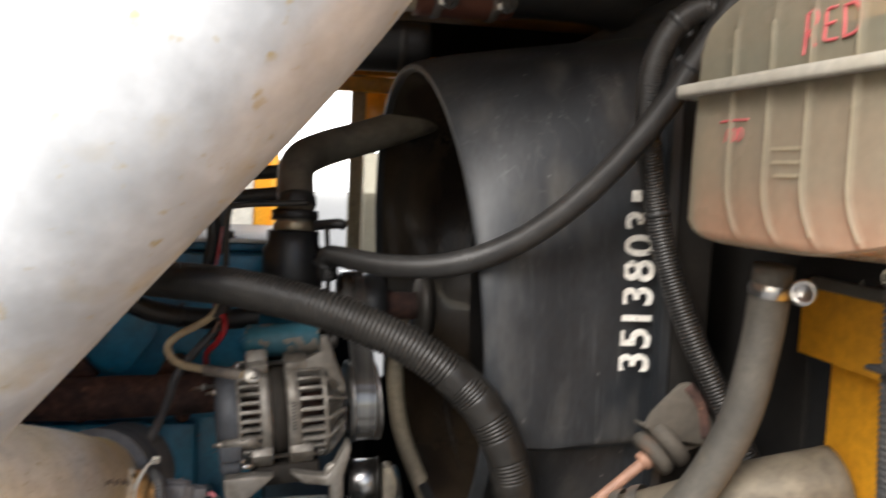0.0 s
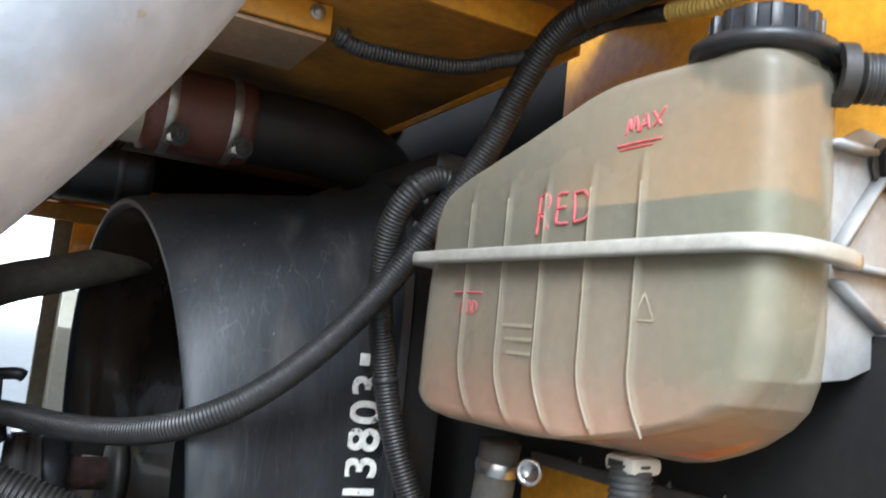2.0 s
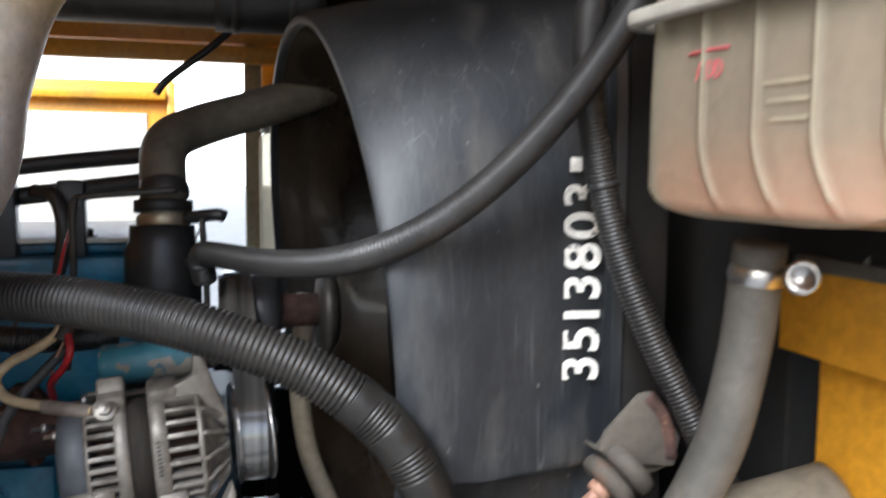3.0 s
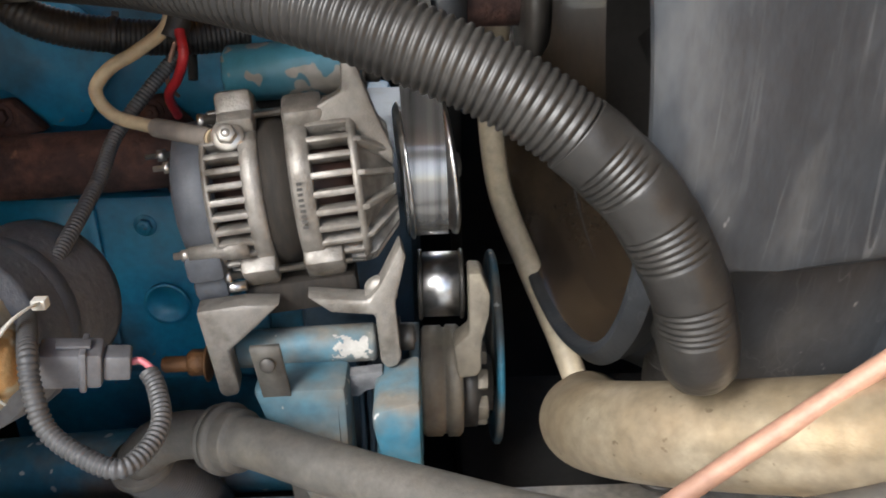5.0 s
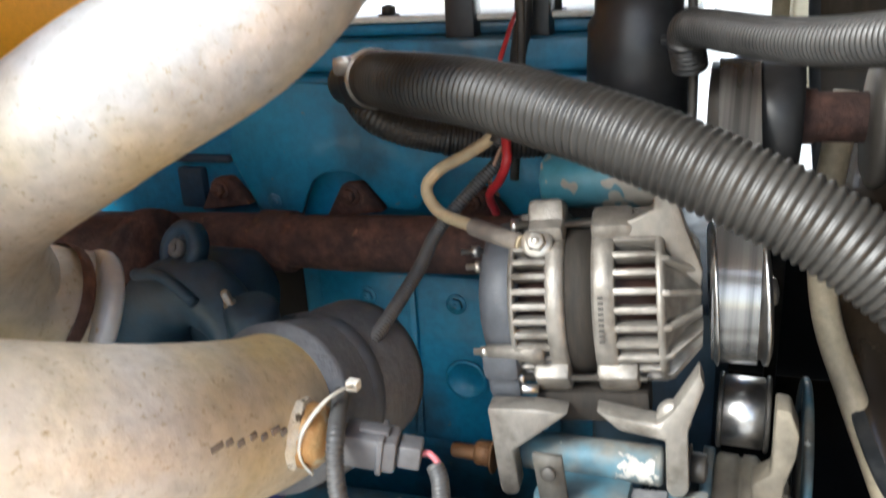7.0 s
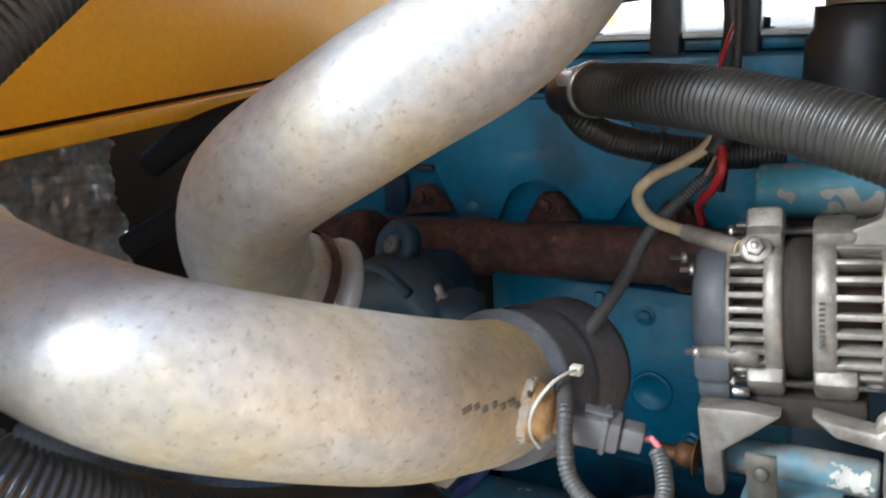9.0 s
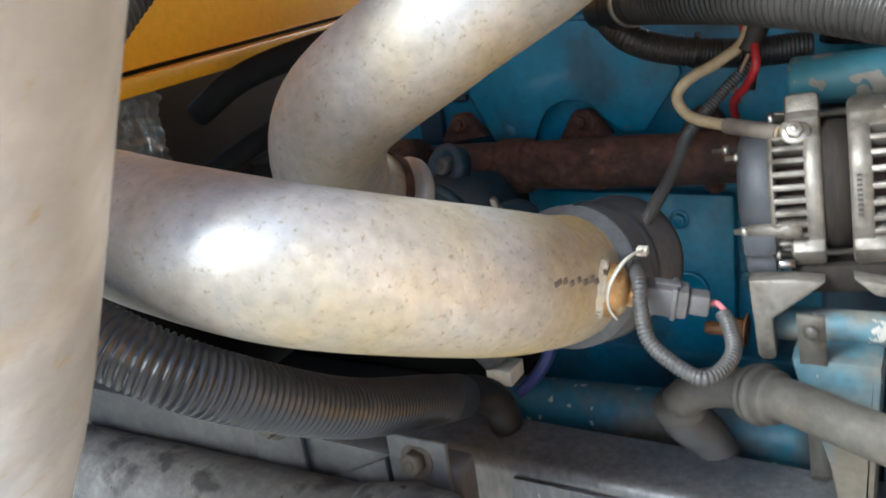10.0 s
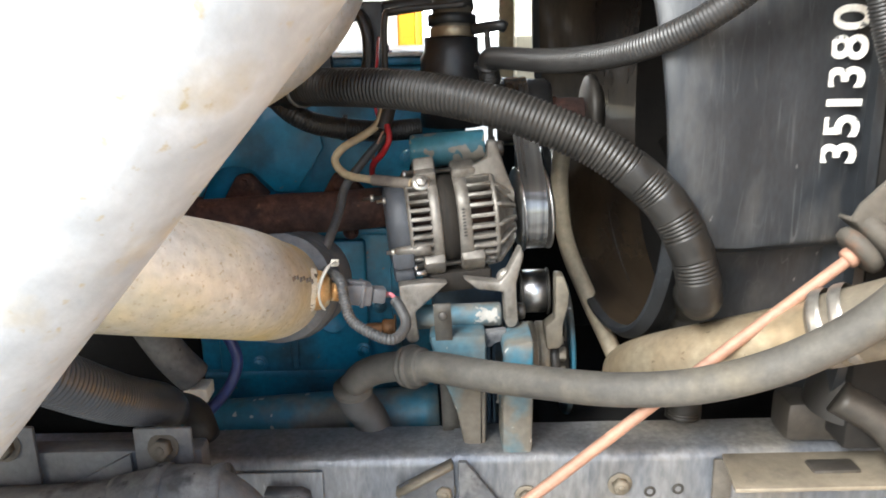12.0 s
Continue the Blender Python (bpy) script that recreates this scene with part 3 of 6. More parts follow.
part("panel", box((-0.85, 2.9, 0.0), (-0.09, 2.93, 1.50), 0.01), YELLOW, open_side)
part("inner_panel", box((-0.80, 2.893, 0.15), (-0.15, 2.899, 1.40), 0.003), WHITE_PLASTIC, open_side, "pale inner panel")
part("edge", box((-0.09, 2.88, 0.0), (-0.065, 2.94, 1.50), 0.006), YELLOW, open_side)
part("brace", box((-0.85, 2.86, 1.44), (-0.09, 2.892, 1.47), 0.006), YELLOW, open_side)
tray = thing("underbody", (0.1, 1.5, 0.45), "dark underbody tray below the engine", "tray", kind="structure")
part("tray", box((-1.03, 1.09, 0.44), (0.99, 1.94, 0.449), 0.002), BLACK_AND_SHADE, tray)
# sheet added to blacken the gap between damper and rail
part("gap_dark_sheet", box((-1.03, 0.80, 0.37), (0.95, 0.99, 0.38), 0.002), BLACK_AND_SHADE, tray)
part("crossmember", box((0.14, 1.13, 0.45), (0.60, 1.40, 0.55), 0.012), BLACK_AND_SHADE, tray)

def join_boxes(*pairs):
    bm = None
    for lo, hi in pairs:
        bm = box(lo, hi, 0.002, bm)
    return bm


can = thing("washer_bottle", (0.225, 1.80, 1.05), "tall translucent white plastic bottle on the far side", "bottle")
part("body", box((0.150, 1.80, 0.99), (0.206, 1.87, 1.30), 0.01), RIB, can)
part("bracket", join_boxes(((0.144, 1.79, 0.975), (0.188, 1.948, 0.989)), ((0.156, 1.86, 0.4495), (0.176, 1.88, 0.974))), DARK_STEEL, can, "dark steel bracket")
part("neck", box((0.152, 1.80, 1.30), (0.18, 1.85, 1.345), 0.008), WHITE_PLASTIC, can)

rod = curve([(-0.02, 1.60, 1.35), (0.0, 1.60, 1.375), (0.075, 1.60, 1.435), (0.155, 1.60, 1.51), (0.20, 1.58, 1.57)], 0.01)
solid("cable", sweep(rod, 0.006, 12), BLACK_RUBBER, "thin black cable slung above the engine", "cable")

# ---- chassis ----
rail = thing("frame_rail", (0, 1.03, 0.36), "dusty dark steel chassis frame rail", "chassis rail")


def channel(x0, x1, z_top, y_face):
    """A C-section rail with rounded outer edges."""
    r = 0.016
    sec = [(0.085, 0.0)]
    for k in range(7):
        a = math.pi / 2 * k / 6
        sec.append((r - r * math.sin(a), -r + r * math.cos(a)))
    for k in range(7):
        a = math.pi / 2 * k / 6
        sec.append((r - r * math.cos(a), -0.26 + r - r * math.sin(a)))
    sec += [(0.085, -0.26), (0.085, -0.252), (0.012, -0.25), (0.008, -0.02), (0.085, -0.008)]
    bm = bmesh.new()
    n = 40
    rows = []
    for i in range(n + 1):
        x = x0 + (x1 - x0) * i / n
        rows.append([bm.verts.new((x, y_face + a + 0.0006 * noise.noise(Vector((x * 20, a * 30, b * 20))), z_top + b + 0.0008 * noise.noise(Vector((x * 14, 3, a * 40))))) for a, b in sec])
    m = len(sec)
    for a, b in zip(rows, rows[1:]):
        for k in range(m):
            bm.faces.new((a[k], b[k], b[(k + 1) % m], a[(k + 1) % m]))
    bm.faces.new(rows[0])
    bm.faces.new(rows[-1][::-1])
    bmesh.ops.recalc_face_normals(bm, faces=bm.faces)
    return bm


part("rear_channel", channel(-1.05, 0.004, 0.636, 0.996), RAIL, rail)
part("front_channel", channel(0.0, 0.95, 0.640, 0.992), RAIL, rail)
part("reinforcement_plate", slab([(-0.307, 0.990, 0.621), (-0.173, 0.990, 0.621), (-0.173, 0.990, 0.40), (-0.307, 0.990, 0.40)], 0.005), RAIL, rail)
part("clip", sweep([Vector((-0.245, 0.976, 0.602)), Vector((-0.20, 0.974, 0.603)), Vector((-0.192, 0.974, 0.598)), Vector((-0.187, 0.976, 0.56)), Vector((-0.184, 0.98, 0.50))], 1, flat=[(-0.003, -0.009), (0.003, -0.009), (0.003, 0.009), (-0.003, 0.009)], up=(0, -1, 0)), DUSTY, rail)
for bx, bz in ((-0.015, 0.590), (0.215, 0.595), (0.093, 0.580), (-0.213, 0.566), (0.14, 0.50)):
    part("bolt", hexbolt((bx, 0.990, bz), (0, -1, 0), 0.011, 0.010), TAN_CAST, rail)
part("gusset", slab([(-0.002, 0.990, 0.632), (-0.074, 0.990, 0.600), (-0.074, 0.990, 0.592), (-0.002, 0.990, 0.535)], 0.006, 0.001), SOOTY_STEEL, rail, "dark triangular gusset")
part("gusset_edge", sweep([Vector((-0.076, 0.982, 0.594)), Vector((-0.004, 0.982, 0.634))], 1, flat=[(-0.010, -0.003), (0.010, -0.003), (0.010, 0.003), (-0.010, 0.003)], up=(-0.5, 0, 1)), TAN_CAST, rail, "dusty pale gusset edge")
part("gusset", slab([(0.004, 0.980, 0.636), (0.014, 0.980, 0.636), (0.110, 0.980, 0.505), (0.112, 0.980, 0.47), (0.004, 0.980, 0.47)], 0.009, 0.002), DUSTY, rail, "pale dusty gusset plate")
for hx, hz in ((0.292, 0.585), (0.255, 0.582)):
    part("hole_rim", turned([(0, 0.004), (-0.0015, 0.007), (0.0, 0.008), (0.004, 0.004)], (hx, 0.991, hz), (0, 1, 0), 20), DARK_STEEL, rail)

strap = thing("bracket_strap", (-0.005, 1.07, 0.636), "flat steel strap bracket standing on the frame rail", "bracket")
part("strap", sweep(curve([(-0.004, 1.068, 0.637), (-0.006, 1.052, 0.70), (-0.010, 1.03, 0.77), (-0.013, 1.010, 0.842)], 0.01), 1, flat=[(-0.011, -0.002), (0.011, -0.002), (0.011, 0.002), (-0.011, 0.002)], up=(0, -1, 0)), RUBBER, strap, "dusty bent steel strap")
part("rivet", disc((-0.012, 1.010, 0.826), (0, -1, 0.2), 0.006, 0.004), DARK_STEEL, strap)

# steering gear at the rail's outside
gear = thing("steering_link", (-0.45, 0.8, 0.6), "dusty grey steering damper with a cast clevis", "steering part")
part("tube", sweep(curve([(-0.80, 0.80, 0.655), (-0.34, 0.795, 0.676)], 0.02), 0.050, 36, wobble=0.02), DUSTY, gear)
part("yoke", sweep(curve([(-0.345, 0.79, 0.684), (-0.30, 0.785, 0.702), (-0.255, 0.78, 0.706), (-0.222, 0.78, 0.672), (-0.205, 0.78, 0.60)], 0.006), 0.042, 28, wobble=0.35), DUSTY, gear, "rough cast clevis")
part("yoke_rib", sweep(curve([(-0.30, 0.745, 0.705), (-0.25, 0.735, 0.70), (-0.22, 0.735, 0.66), (-0.21, 0.735, 0.60)], 0.006), 0.018, 20, wobble=0.2), DUSTY, gear)
for ry, rr in ((-0.30, 0.047), (-0.268, 0.046), (-0.240, 0.047)):
    part("ridge", sweep(curve([(ry - 0.006, 0.784, 0.703), (ry, 0.783, 0.7035), (ry + 0.006, 0.783, 0.704)], 0.004), rr, 28, wobble=0.15), DUSTY, gear)
part("saddle", box((-0.345, 0.832, 0.70), (-0.282, 0.8385, 0.772), 0.003), SOOTY_STEEL, gear)
part("saddle", box((-0.515, 0.832, 0.69), (-0.450, 0.8385, 0.776), 0.003), SOOTY_STEEL, gear)
part("crossbar", box((-0.90, 0.84, 0.60), (-0.275, 0.87, 0.742), 0.006), SOOTY_STEEL, gear)
part("web_gusset", slab([(-0.447, 0.838, 0.690), (-0.350, 0.838, 0.690), (-0.350, 0.838, 0.742)], 0.006, 0.001), SOOTY_STEEL, gear)
part("bolt", hexbolt((-0.313, 0.831, 0.750), (0, -1, 0.2), 0.0115, 0.012), TAN_RUBBER, gear)
part("bolt", hexbolt((-0.481, 0.831, 0.755), (0, -1, 0.2), 0.0115, 0.012), TAN_RUBBER, gear)

# bracket plate and mounts at the rail's front
plate = thing("mount_bracket", (0.45, 0.95, 0.56), "tan dusty steel mounting plate beside the frame rail", "bracket")
part("plate", slab([(0.333, 0.905, 0.632), (0.62, 0.905, 0.632), (0.62, 0.988, 0.632), (0.345, 0.988, 0.632)], 0.006), TAN_CAST, plate, "dusty tan plate")
part("flange", box((0.335, 0.985, 0.50), (0.36, 0.991, 0.63), 0.002), TAN_RUBBER, plate, "rust-stained flange")
part("pad", box((0.44, 0.935, 0.6325), (0.50, 0.965, 0.642), 0.004), DARK_STEEL, plate)
mount = thing("rubber_mount", (0.50, 0.98, 0.64), "dark rubber and steel mount above the frame rail", "mount")
part("block", box((0.43, 1.0, 0.642), (0.62, 1.06, 0.70), 0.012), DARK_STEEL, mount)
part("cone", turned([(0, 0.05), (0.02, 0.048), (0.06, 0.03), (0.09, 0.028), (0.10, 0.0)], (0.50, 1.0, 0.70), (0, -0.2, 1), 28), BLACK_RUBBER, mount)
part("nut", hexbolt((0.535, 0.93, 0.70), (-0.3, -1, 0), 0.014, 0.014), TAN_CAST, mount, "dusty nut")
part("arm", sweep(curve([(0.47, 0.96, 0.73), (0.52, 0.94, 0.70), (0.56, 0.92, 0.65)], 0.01), 0.022, 16, wobble=0.2), DARK_STEEL, mount)

# ---- radiator, shroud and fan ----
CY, CZ = 1.27, 1.07


def ring_section(x, a, b, power, tilt, n=480, cy=CY, cz=CZ, ledge=False):
    yaw = 0.103 * max(0.0, min(1.0, (0.46 - x) / 0.20))
    out = []
    for k in range(n):
        an = 2 * math.pi * k / n
        c, s = math.cos(an), math.sin(an)
        r = (abs(c / a) ** power + abs(s / b) ** power) ** (-1 / power)
        y, z = cy + r * c, cz + r * s
        if ledge and c < 0:
            g = min(1.0, max(0.0, (0.925 - z) / 0.012))
            y += 0.030 * g + 0.10 * max(0.0, 0.913 - z)
        out.append(Vector((x - tilt * (z - cz) - yaw * (y - cy + 0.33), y, z)))
    return out


def loft(sections):
    bm = bmesh.new()
    rows = [[bm.verts.new(p) for p in s] for s in sections]
    n = len(rows[0])
    for a, b in zip(rows, rows[1:]):
        for k in range(n):
            bm.faces.new((a[k], a[(k + 1) % n], b[(k + 1) % n], b[k]))
    bmesh.ops.recalc_face_normals(bm, faces=bm.faces)
    return bm


shroud = thing("fan_shroud", (0.35, CY, 0.66), "black moulded plastic fan shroud with white stencilled figures", "fan shroud")
part("shell", loft([ring_section(0.330, 0.325, 0.338, 2.0, 0.02), ring_section(0.262, 0.325, 0.338, 2.0, 0.07), ring_section(0.240, 0.328, 0.341, 2.0, 0.09), ring_section(0.2365, 0.3310, 0.3440, 2.0, 0.09),
                    ring_section(0.2365, 0.3365, 0.3495, 2.0, 0.09), ring_section(0.240, 0.3400, 0.3530, 2.0, 0.09), ring_section(0.250, 0.3425, 0.3575, 2.05, 0.08), ring_section(0.28, 0.342, 0.366, 2.3, 0.06, ledge=True), ring_section(0.33, 0.333, 0.374, 2.9, 0.03, ledge=True),
                    ring_section(0.39, 0.320, 0.382, 3.8, 0.0, ledge=True), ring_section(0.45, 0.306, 0.388, 5.0, 0.0, ledge=True), ring_section(0.470, 0.304, 0.390, 5.5, 0.0)]), SHROUD, shroud)
part("throat", loft([ring_section(0.380, 0.305, 0.345, 2.5, 0.004, ledge=True), ring_section(0.345, 0.317, 0.340, 2.2, 0.015, ledge=True), ring_section(0.325, 0.3225, 0.3365, 2.0, 0.02), ring_section(0.262, 0.3235, 0.3365, 2.0, 0.07), ring_section(0.246, 0.3275, 0.3405, 2.0, 0.09)]), THROAT, shroud, "dusty inner throat with lit brown streaks in its colour")
# extra liner that blackens the shell's inside, where only shade falls
part("lining", loft([ring_section(0.379, 0.304, 0.344, 2.5, 0.004, ledge=True), ring_section(0.41, 0.298, 0.350, 3.6, 0.0, ledge=True), ring_section(0.45, 0.290, 0.358, 5.0, 0.0, ledge=True), ring_section(0.465, 0.286, 0.360, 5.5, 0.0, ledge=True)]), BLACK_AND_SHADE, shroud, "near-black inner sheet put in for the shroud's shade")
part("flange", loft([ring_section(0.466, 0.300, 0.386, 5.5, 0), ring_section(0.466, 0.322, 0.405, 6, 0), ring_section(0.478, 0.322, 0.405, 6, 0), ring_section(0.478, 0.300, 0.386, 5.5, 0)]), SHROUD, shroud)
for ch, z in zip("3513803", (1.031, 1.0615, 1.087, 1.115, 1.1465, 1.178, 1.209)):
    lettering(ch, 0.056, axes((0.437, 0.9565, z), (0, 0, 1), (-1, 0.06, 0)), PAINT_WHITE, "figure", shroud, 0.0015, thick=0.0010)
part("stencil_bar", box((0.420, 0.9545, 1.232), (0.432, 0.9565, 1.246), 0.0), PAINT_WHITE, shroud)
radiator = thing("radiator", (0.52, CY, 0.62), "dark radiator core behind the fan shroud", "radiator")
part("core", box((0.480, 0.95, 0.66), (0.53, 1.60, 1.45), 0.006), BLACK_AND_SHADE, radiator)
part("top_tank", box((0.479, 0.93, 1.462), (0.56, 1.62, 1.50), 0.012), BLACK_PLASTIC, radiator)

fan = thing("cooling_fan", (0.28, CY, 0.78), "dark engine cooling fan inside the shroud", "fan")
# hub and blades near-black: the throat's shade is in their colour
part("hub", turned([(0, 0), (0, 0.06), (0.012, 0.085), (0.05, 0.085), (0.055, 0)], (0.38, CY, CZ), (1, 0, 0), 40), BLACK_AND_SHADE, fan)
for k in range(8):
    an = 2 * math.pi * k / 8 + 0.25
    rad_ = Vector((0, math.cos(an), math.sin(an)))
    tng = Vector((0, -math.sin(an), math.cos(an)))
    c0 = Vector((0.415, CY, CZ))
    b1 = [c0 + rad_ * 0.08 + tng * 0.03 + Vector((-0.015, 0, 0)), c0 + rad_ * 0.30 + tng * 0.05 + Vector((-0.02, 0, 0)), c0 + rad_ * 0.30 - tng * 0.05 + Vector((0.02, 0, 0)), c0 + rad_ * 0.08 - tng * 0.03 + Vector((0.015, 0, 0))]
    part("blade", slab(b1, 0.003, 0.0), BLACK_AND_SHADE, fan)

# charge air hose over the shroud
duct = thing("intercooler_hose", (0.4, 1.15, 1.48), "black rubber elbow hose with brown sleeve and steel clamps", "hose")
part("elbow", sweep(curve([(0.285, 1.15, 1.532), (0.38, 1.155, 1.535), (0.46, 1.165, 1.53), (0.53, 1.20, 1.505), (0.56, 1.25, 1.46), (0.56, 1.28, 1.42)], 0.012), 0.052, 32), BLACK_RUBBER, duct)
part("sleeve", sweep(curve([(0.165, 1.15, 1.530), (0.30, 1.15, 1.532)], 0.01), 0.056, 32), SILICONE, duct)
for bx in (0.195, 0.275):
    cl = part("clamp_band", band([(bx - 0.006, 1.15, 1.531), (bx, 1.15, 1.531), (bx + 0.006, 1.15, 1.531)], 0.0575), ZINC, duct)
    part("clamp_housing", box((bx - 0.004, 1.095, 1.478), (bx + 0.022, 1.118, 1.498), 0.004), ZINC, cl)
    part("clamp_screw", hexbolt((bx + 0.010, 1.095, 1.488), (-0.2, -1, -0.2), 0.0095, 0.010), DARK_STEEL, cl)

far_pipe = thing("far_charge_pipe", (0.0, 1.55, 1.46), "dark charge pipe with a rubber joint on the far side", "pipe")
part("tube", sweep(curve([(-0.60, 1.52, 1.475), (-0.25, 1.52, 1.485), (0.16, 1.52, 1.487)], 0.02), 0.040, 28), DARK_STEEL, far_pipe)
part("joint", sweep(curve([(0.075, 1.52, 1.487), (0.24, 1.52, 1.487)], 0.02), 0.046, 28), BLACK_RUBBER, far_pipe)
for bx in (0.105, 0.19):
    part("clamp_band", band([(bx - 0.006, 1.52, 1.487), (bx, 1.52, 1.487), (bx + 0.006, 1.52, 1.487)], 0.047), DARK_STEEL, far_pipe)

# ---- aluminised air pipes ----
def pipe(name, pts, r, label, mat, wob=0.012, step=0.010):
    t = thing(name, (pts[0][0], pts[0][1], min(p[2] for p in pts) - r), label, "pipe")
    part("tube", sweep(curve(pts, step), r, 48, wobble=wob), mat, t)
    return t


NEAR = [(-1.045, 0.719, 0.422), (-0.841, 0.611, 0.463), (-0.623, 0.538, 0.624), (-0.434, 0.496, 0.853), (-0.265, 0.460, 1.0485), (-0.112, 0.410, 1.219), (0.022, 0.3895, 1.377), (0.0785, 0.386, 1.504), (0.114, 0.400, 1.662)]
pipe("intake_pipe", NEAR, 0.066, "large pale aluminised intake pipe rising past the engine", ALU_PIPE)
LOW = [(-0.87, 0.868, 0.84), (-0.816, 0.860, 0.920), (-0.734, 0.8375, 0.977), (-0.626, 0.776, 1.0003), (-0.518, 0.734, 1.0067), (-0.4125, 0.712, 1.001), (-0.305, 0.7225, 0.9835), (-0.2244, 0.8096, 0.9414), (-0.2077, 0.9013, 0.9023), (-0.208, 0.955, 0.884)]
low = pipe("turbo_inlet_pipe", LOW, 0.0564, "stained aluminised steel pipe bending to the turbocharger", STAINED_PIPE)
UP = [(-0.380, 0.957, 0.941), (-0.3872, 0.9474, 0.9463), (-0.4003, 0.8997, 0.9799), (-0.3619, 0.8675, 1.0543), (-0.2594, 0.8827, 1.1183), (-0.1771, 0.9329, 1.1701), (-0.1363, 0.9682, 1.2286), (-0.1234, 0.9888, 1.3137), (-0.09, 1.03, 1.420), (-0.01, 1.10, 1.505), (0.09, 1.145, 1.528), (0.18, 1.15, 1.530)]
up = pipe("charge_pipe", UP, 0.051, "pale aluminised elbow pipe above the exhaust manifold", STAINED_PIPE)

part("rust_ring", band([(-0.3922, 0.9305, 0.9580), (-0.3908, 0.9350, 0.9548), (-0.3894, 0.9395, 0.9516)], 0.0513, 0.008), RUST, up, "rust-brown ring")
part("end_bead", sweep(curve([(-0.381, 0.956, 0.942), (-0.375, 0.966, 0.936)], 0.003), lambda i: 0.0535 if 0 < i < 4 else 0.0515, 40), ALU_PIPE, up)
coup = thing("turbo_coupling", (-0.19, 1.02, 0.80), "blue-grey dusty coupling on the pipe's end", "hose coupling")
part("sleeve", sweep(curve([(-0.202, 0.945, 0.889), (-0.198, 0.99, 0.875), (-0.192, 1.06, 0.862)], 0.008), 0.0635, 40), SOOTY_STEEL, coup)
part("rim", band([(-0.199, 0.985, 0.877), (-0.198, 0.993, 0.875), (-0.197, 1.0, 0.873)], 0.0645, 0.016), REAR_COVER, coup)

turbo = thing("turbocharger", (-0.42, 1.18, 0.76), "dark blue turbocharger housing under the exhaust manifold", "turbocharger")
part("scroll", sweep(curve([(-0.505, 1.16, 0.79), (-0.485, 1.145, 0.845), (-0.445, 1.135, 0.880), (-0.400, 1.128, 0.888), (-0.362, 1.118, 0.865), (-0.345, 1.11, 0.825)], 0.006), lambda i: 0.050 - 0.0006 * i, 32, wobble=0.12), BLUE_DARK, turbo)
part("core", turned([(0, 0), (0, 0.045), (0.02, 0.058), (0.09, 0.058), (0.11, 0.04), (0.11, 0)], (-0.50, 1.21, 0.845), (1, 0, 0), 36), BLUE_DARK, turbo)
part("bolt_boss", turned([(0, 0), (0, 0.030), (0.014, 0.030), (0.018, 0.026), (0.018, 0.017), (0.008, 0.016), (0.008, 0)], (-0.424, 1.148, 0.925), (-0.25, -0.85, 0.45), 32), BLUE_DARK, turbo)
part("boss_bolt", hexbolt((-0.426, 1.142, 0.928), (-0.25, -0.85, 0.45), 0.011, 0.012), DUSTY, turbo)
part("outlet_neck", turned([(0, 0), (0, 0.024), (0.004, 0.026), (0.030, 0.026), (0.036, 0.020), (0.036, 0)], (-0.326, 1.105, 0.862), (0.1, -0.2, 1), 28), BLUE_DARK, turbo)
part("stud", turned([(0, 0), (0, 0.0065), (0.008, 0.0065), (0.008, 0.0045), (0.020, 0.0045), (0.022, 0.003), (0.022, 0)], (-0.341, 1.095, 0.890), (-0.1, -0.3, 1), 12), ZINC, turbo, "bare steel stud")
part("rib", sweep(curve([(-0.455, 1.098, 0.915), (-0.41, 1.085, 0.922), (-0.372, 1.080, 0.900)], 0.006), 0.006, 10, wobble=0.2), BLUE_DARK, turbo)
part("hot_side", sweep(curve([(-0.64, 1.17, 0.89), (-0.50, 1.18, 0.885)], 0.01), 0.058, 28, wobble=0.1), RUST, turbo, "rusty hot side")
part("hot_flange", turned([(0, 0), (0, 0.068), (0.014, 0.068), (0.014, 0)], (-0.515, 1.18, 0.886), (1, 0, 0), 32), RUST, turbo)

# ---- engine ----
engine = thing("engine_block", (-0.3, 1.55, 0.45), "blue painted diesel engine block and head", "engine")
part("block", box((-0.44, 1.375, 0.45), (0.06, 1.80, 0.858), 0.012), BLUE, engine)
part("bell_housing", box((-1.03, 1.42, 0.45), (-0.445, 1.80, 0.855), 0.02), BLACK_AND_SHADE, engine, "near-black bell housing")
part("head", box((-0.80, 1.350, 0.862), (0.03, 1.80, 1.075), 0.010), BLUE, engine)
part("head_ledge", box((-0.66, 1.36, 1.077), (0.05, 1.80, 1.112), 0.006), BLUE, engine)
part("valve_cover", box((-0.65, 1.40, 1.114), (0.04, 1.76, 1.128), 0.005), BLUE, engine)
part("cover_lid", box((-0.65, 1.39, 1.129), (0.045, 1.77, 1.136), 0.003), WHITE_PLASTIC, engine, "pale lid")
for k in range(7):
    part("lid_bolt", hexbolt((-0.60 + 0.10 * k, 1.415, 1.136), (0, 0, 1), 0.009, 0.010), DARK_STEEL, engine)
part("side_cover", box((-0.40, 1.352, 0.60), (-0.14, 1.374, 0.835), 0.008), BLUE, engine)
part("lower_tube", sweep(curve([(-0.42, 1.17, 0.596), (-0.20, 1.165, 0.612), (-0.02, 1.16, 0.622)], 0.02), 0.036, 28), BLUE_WORN, engine, "dusty blue pipe along the block's foot")
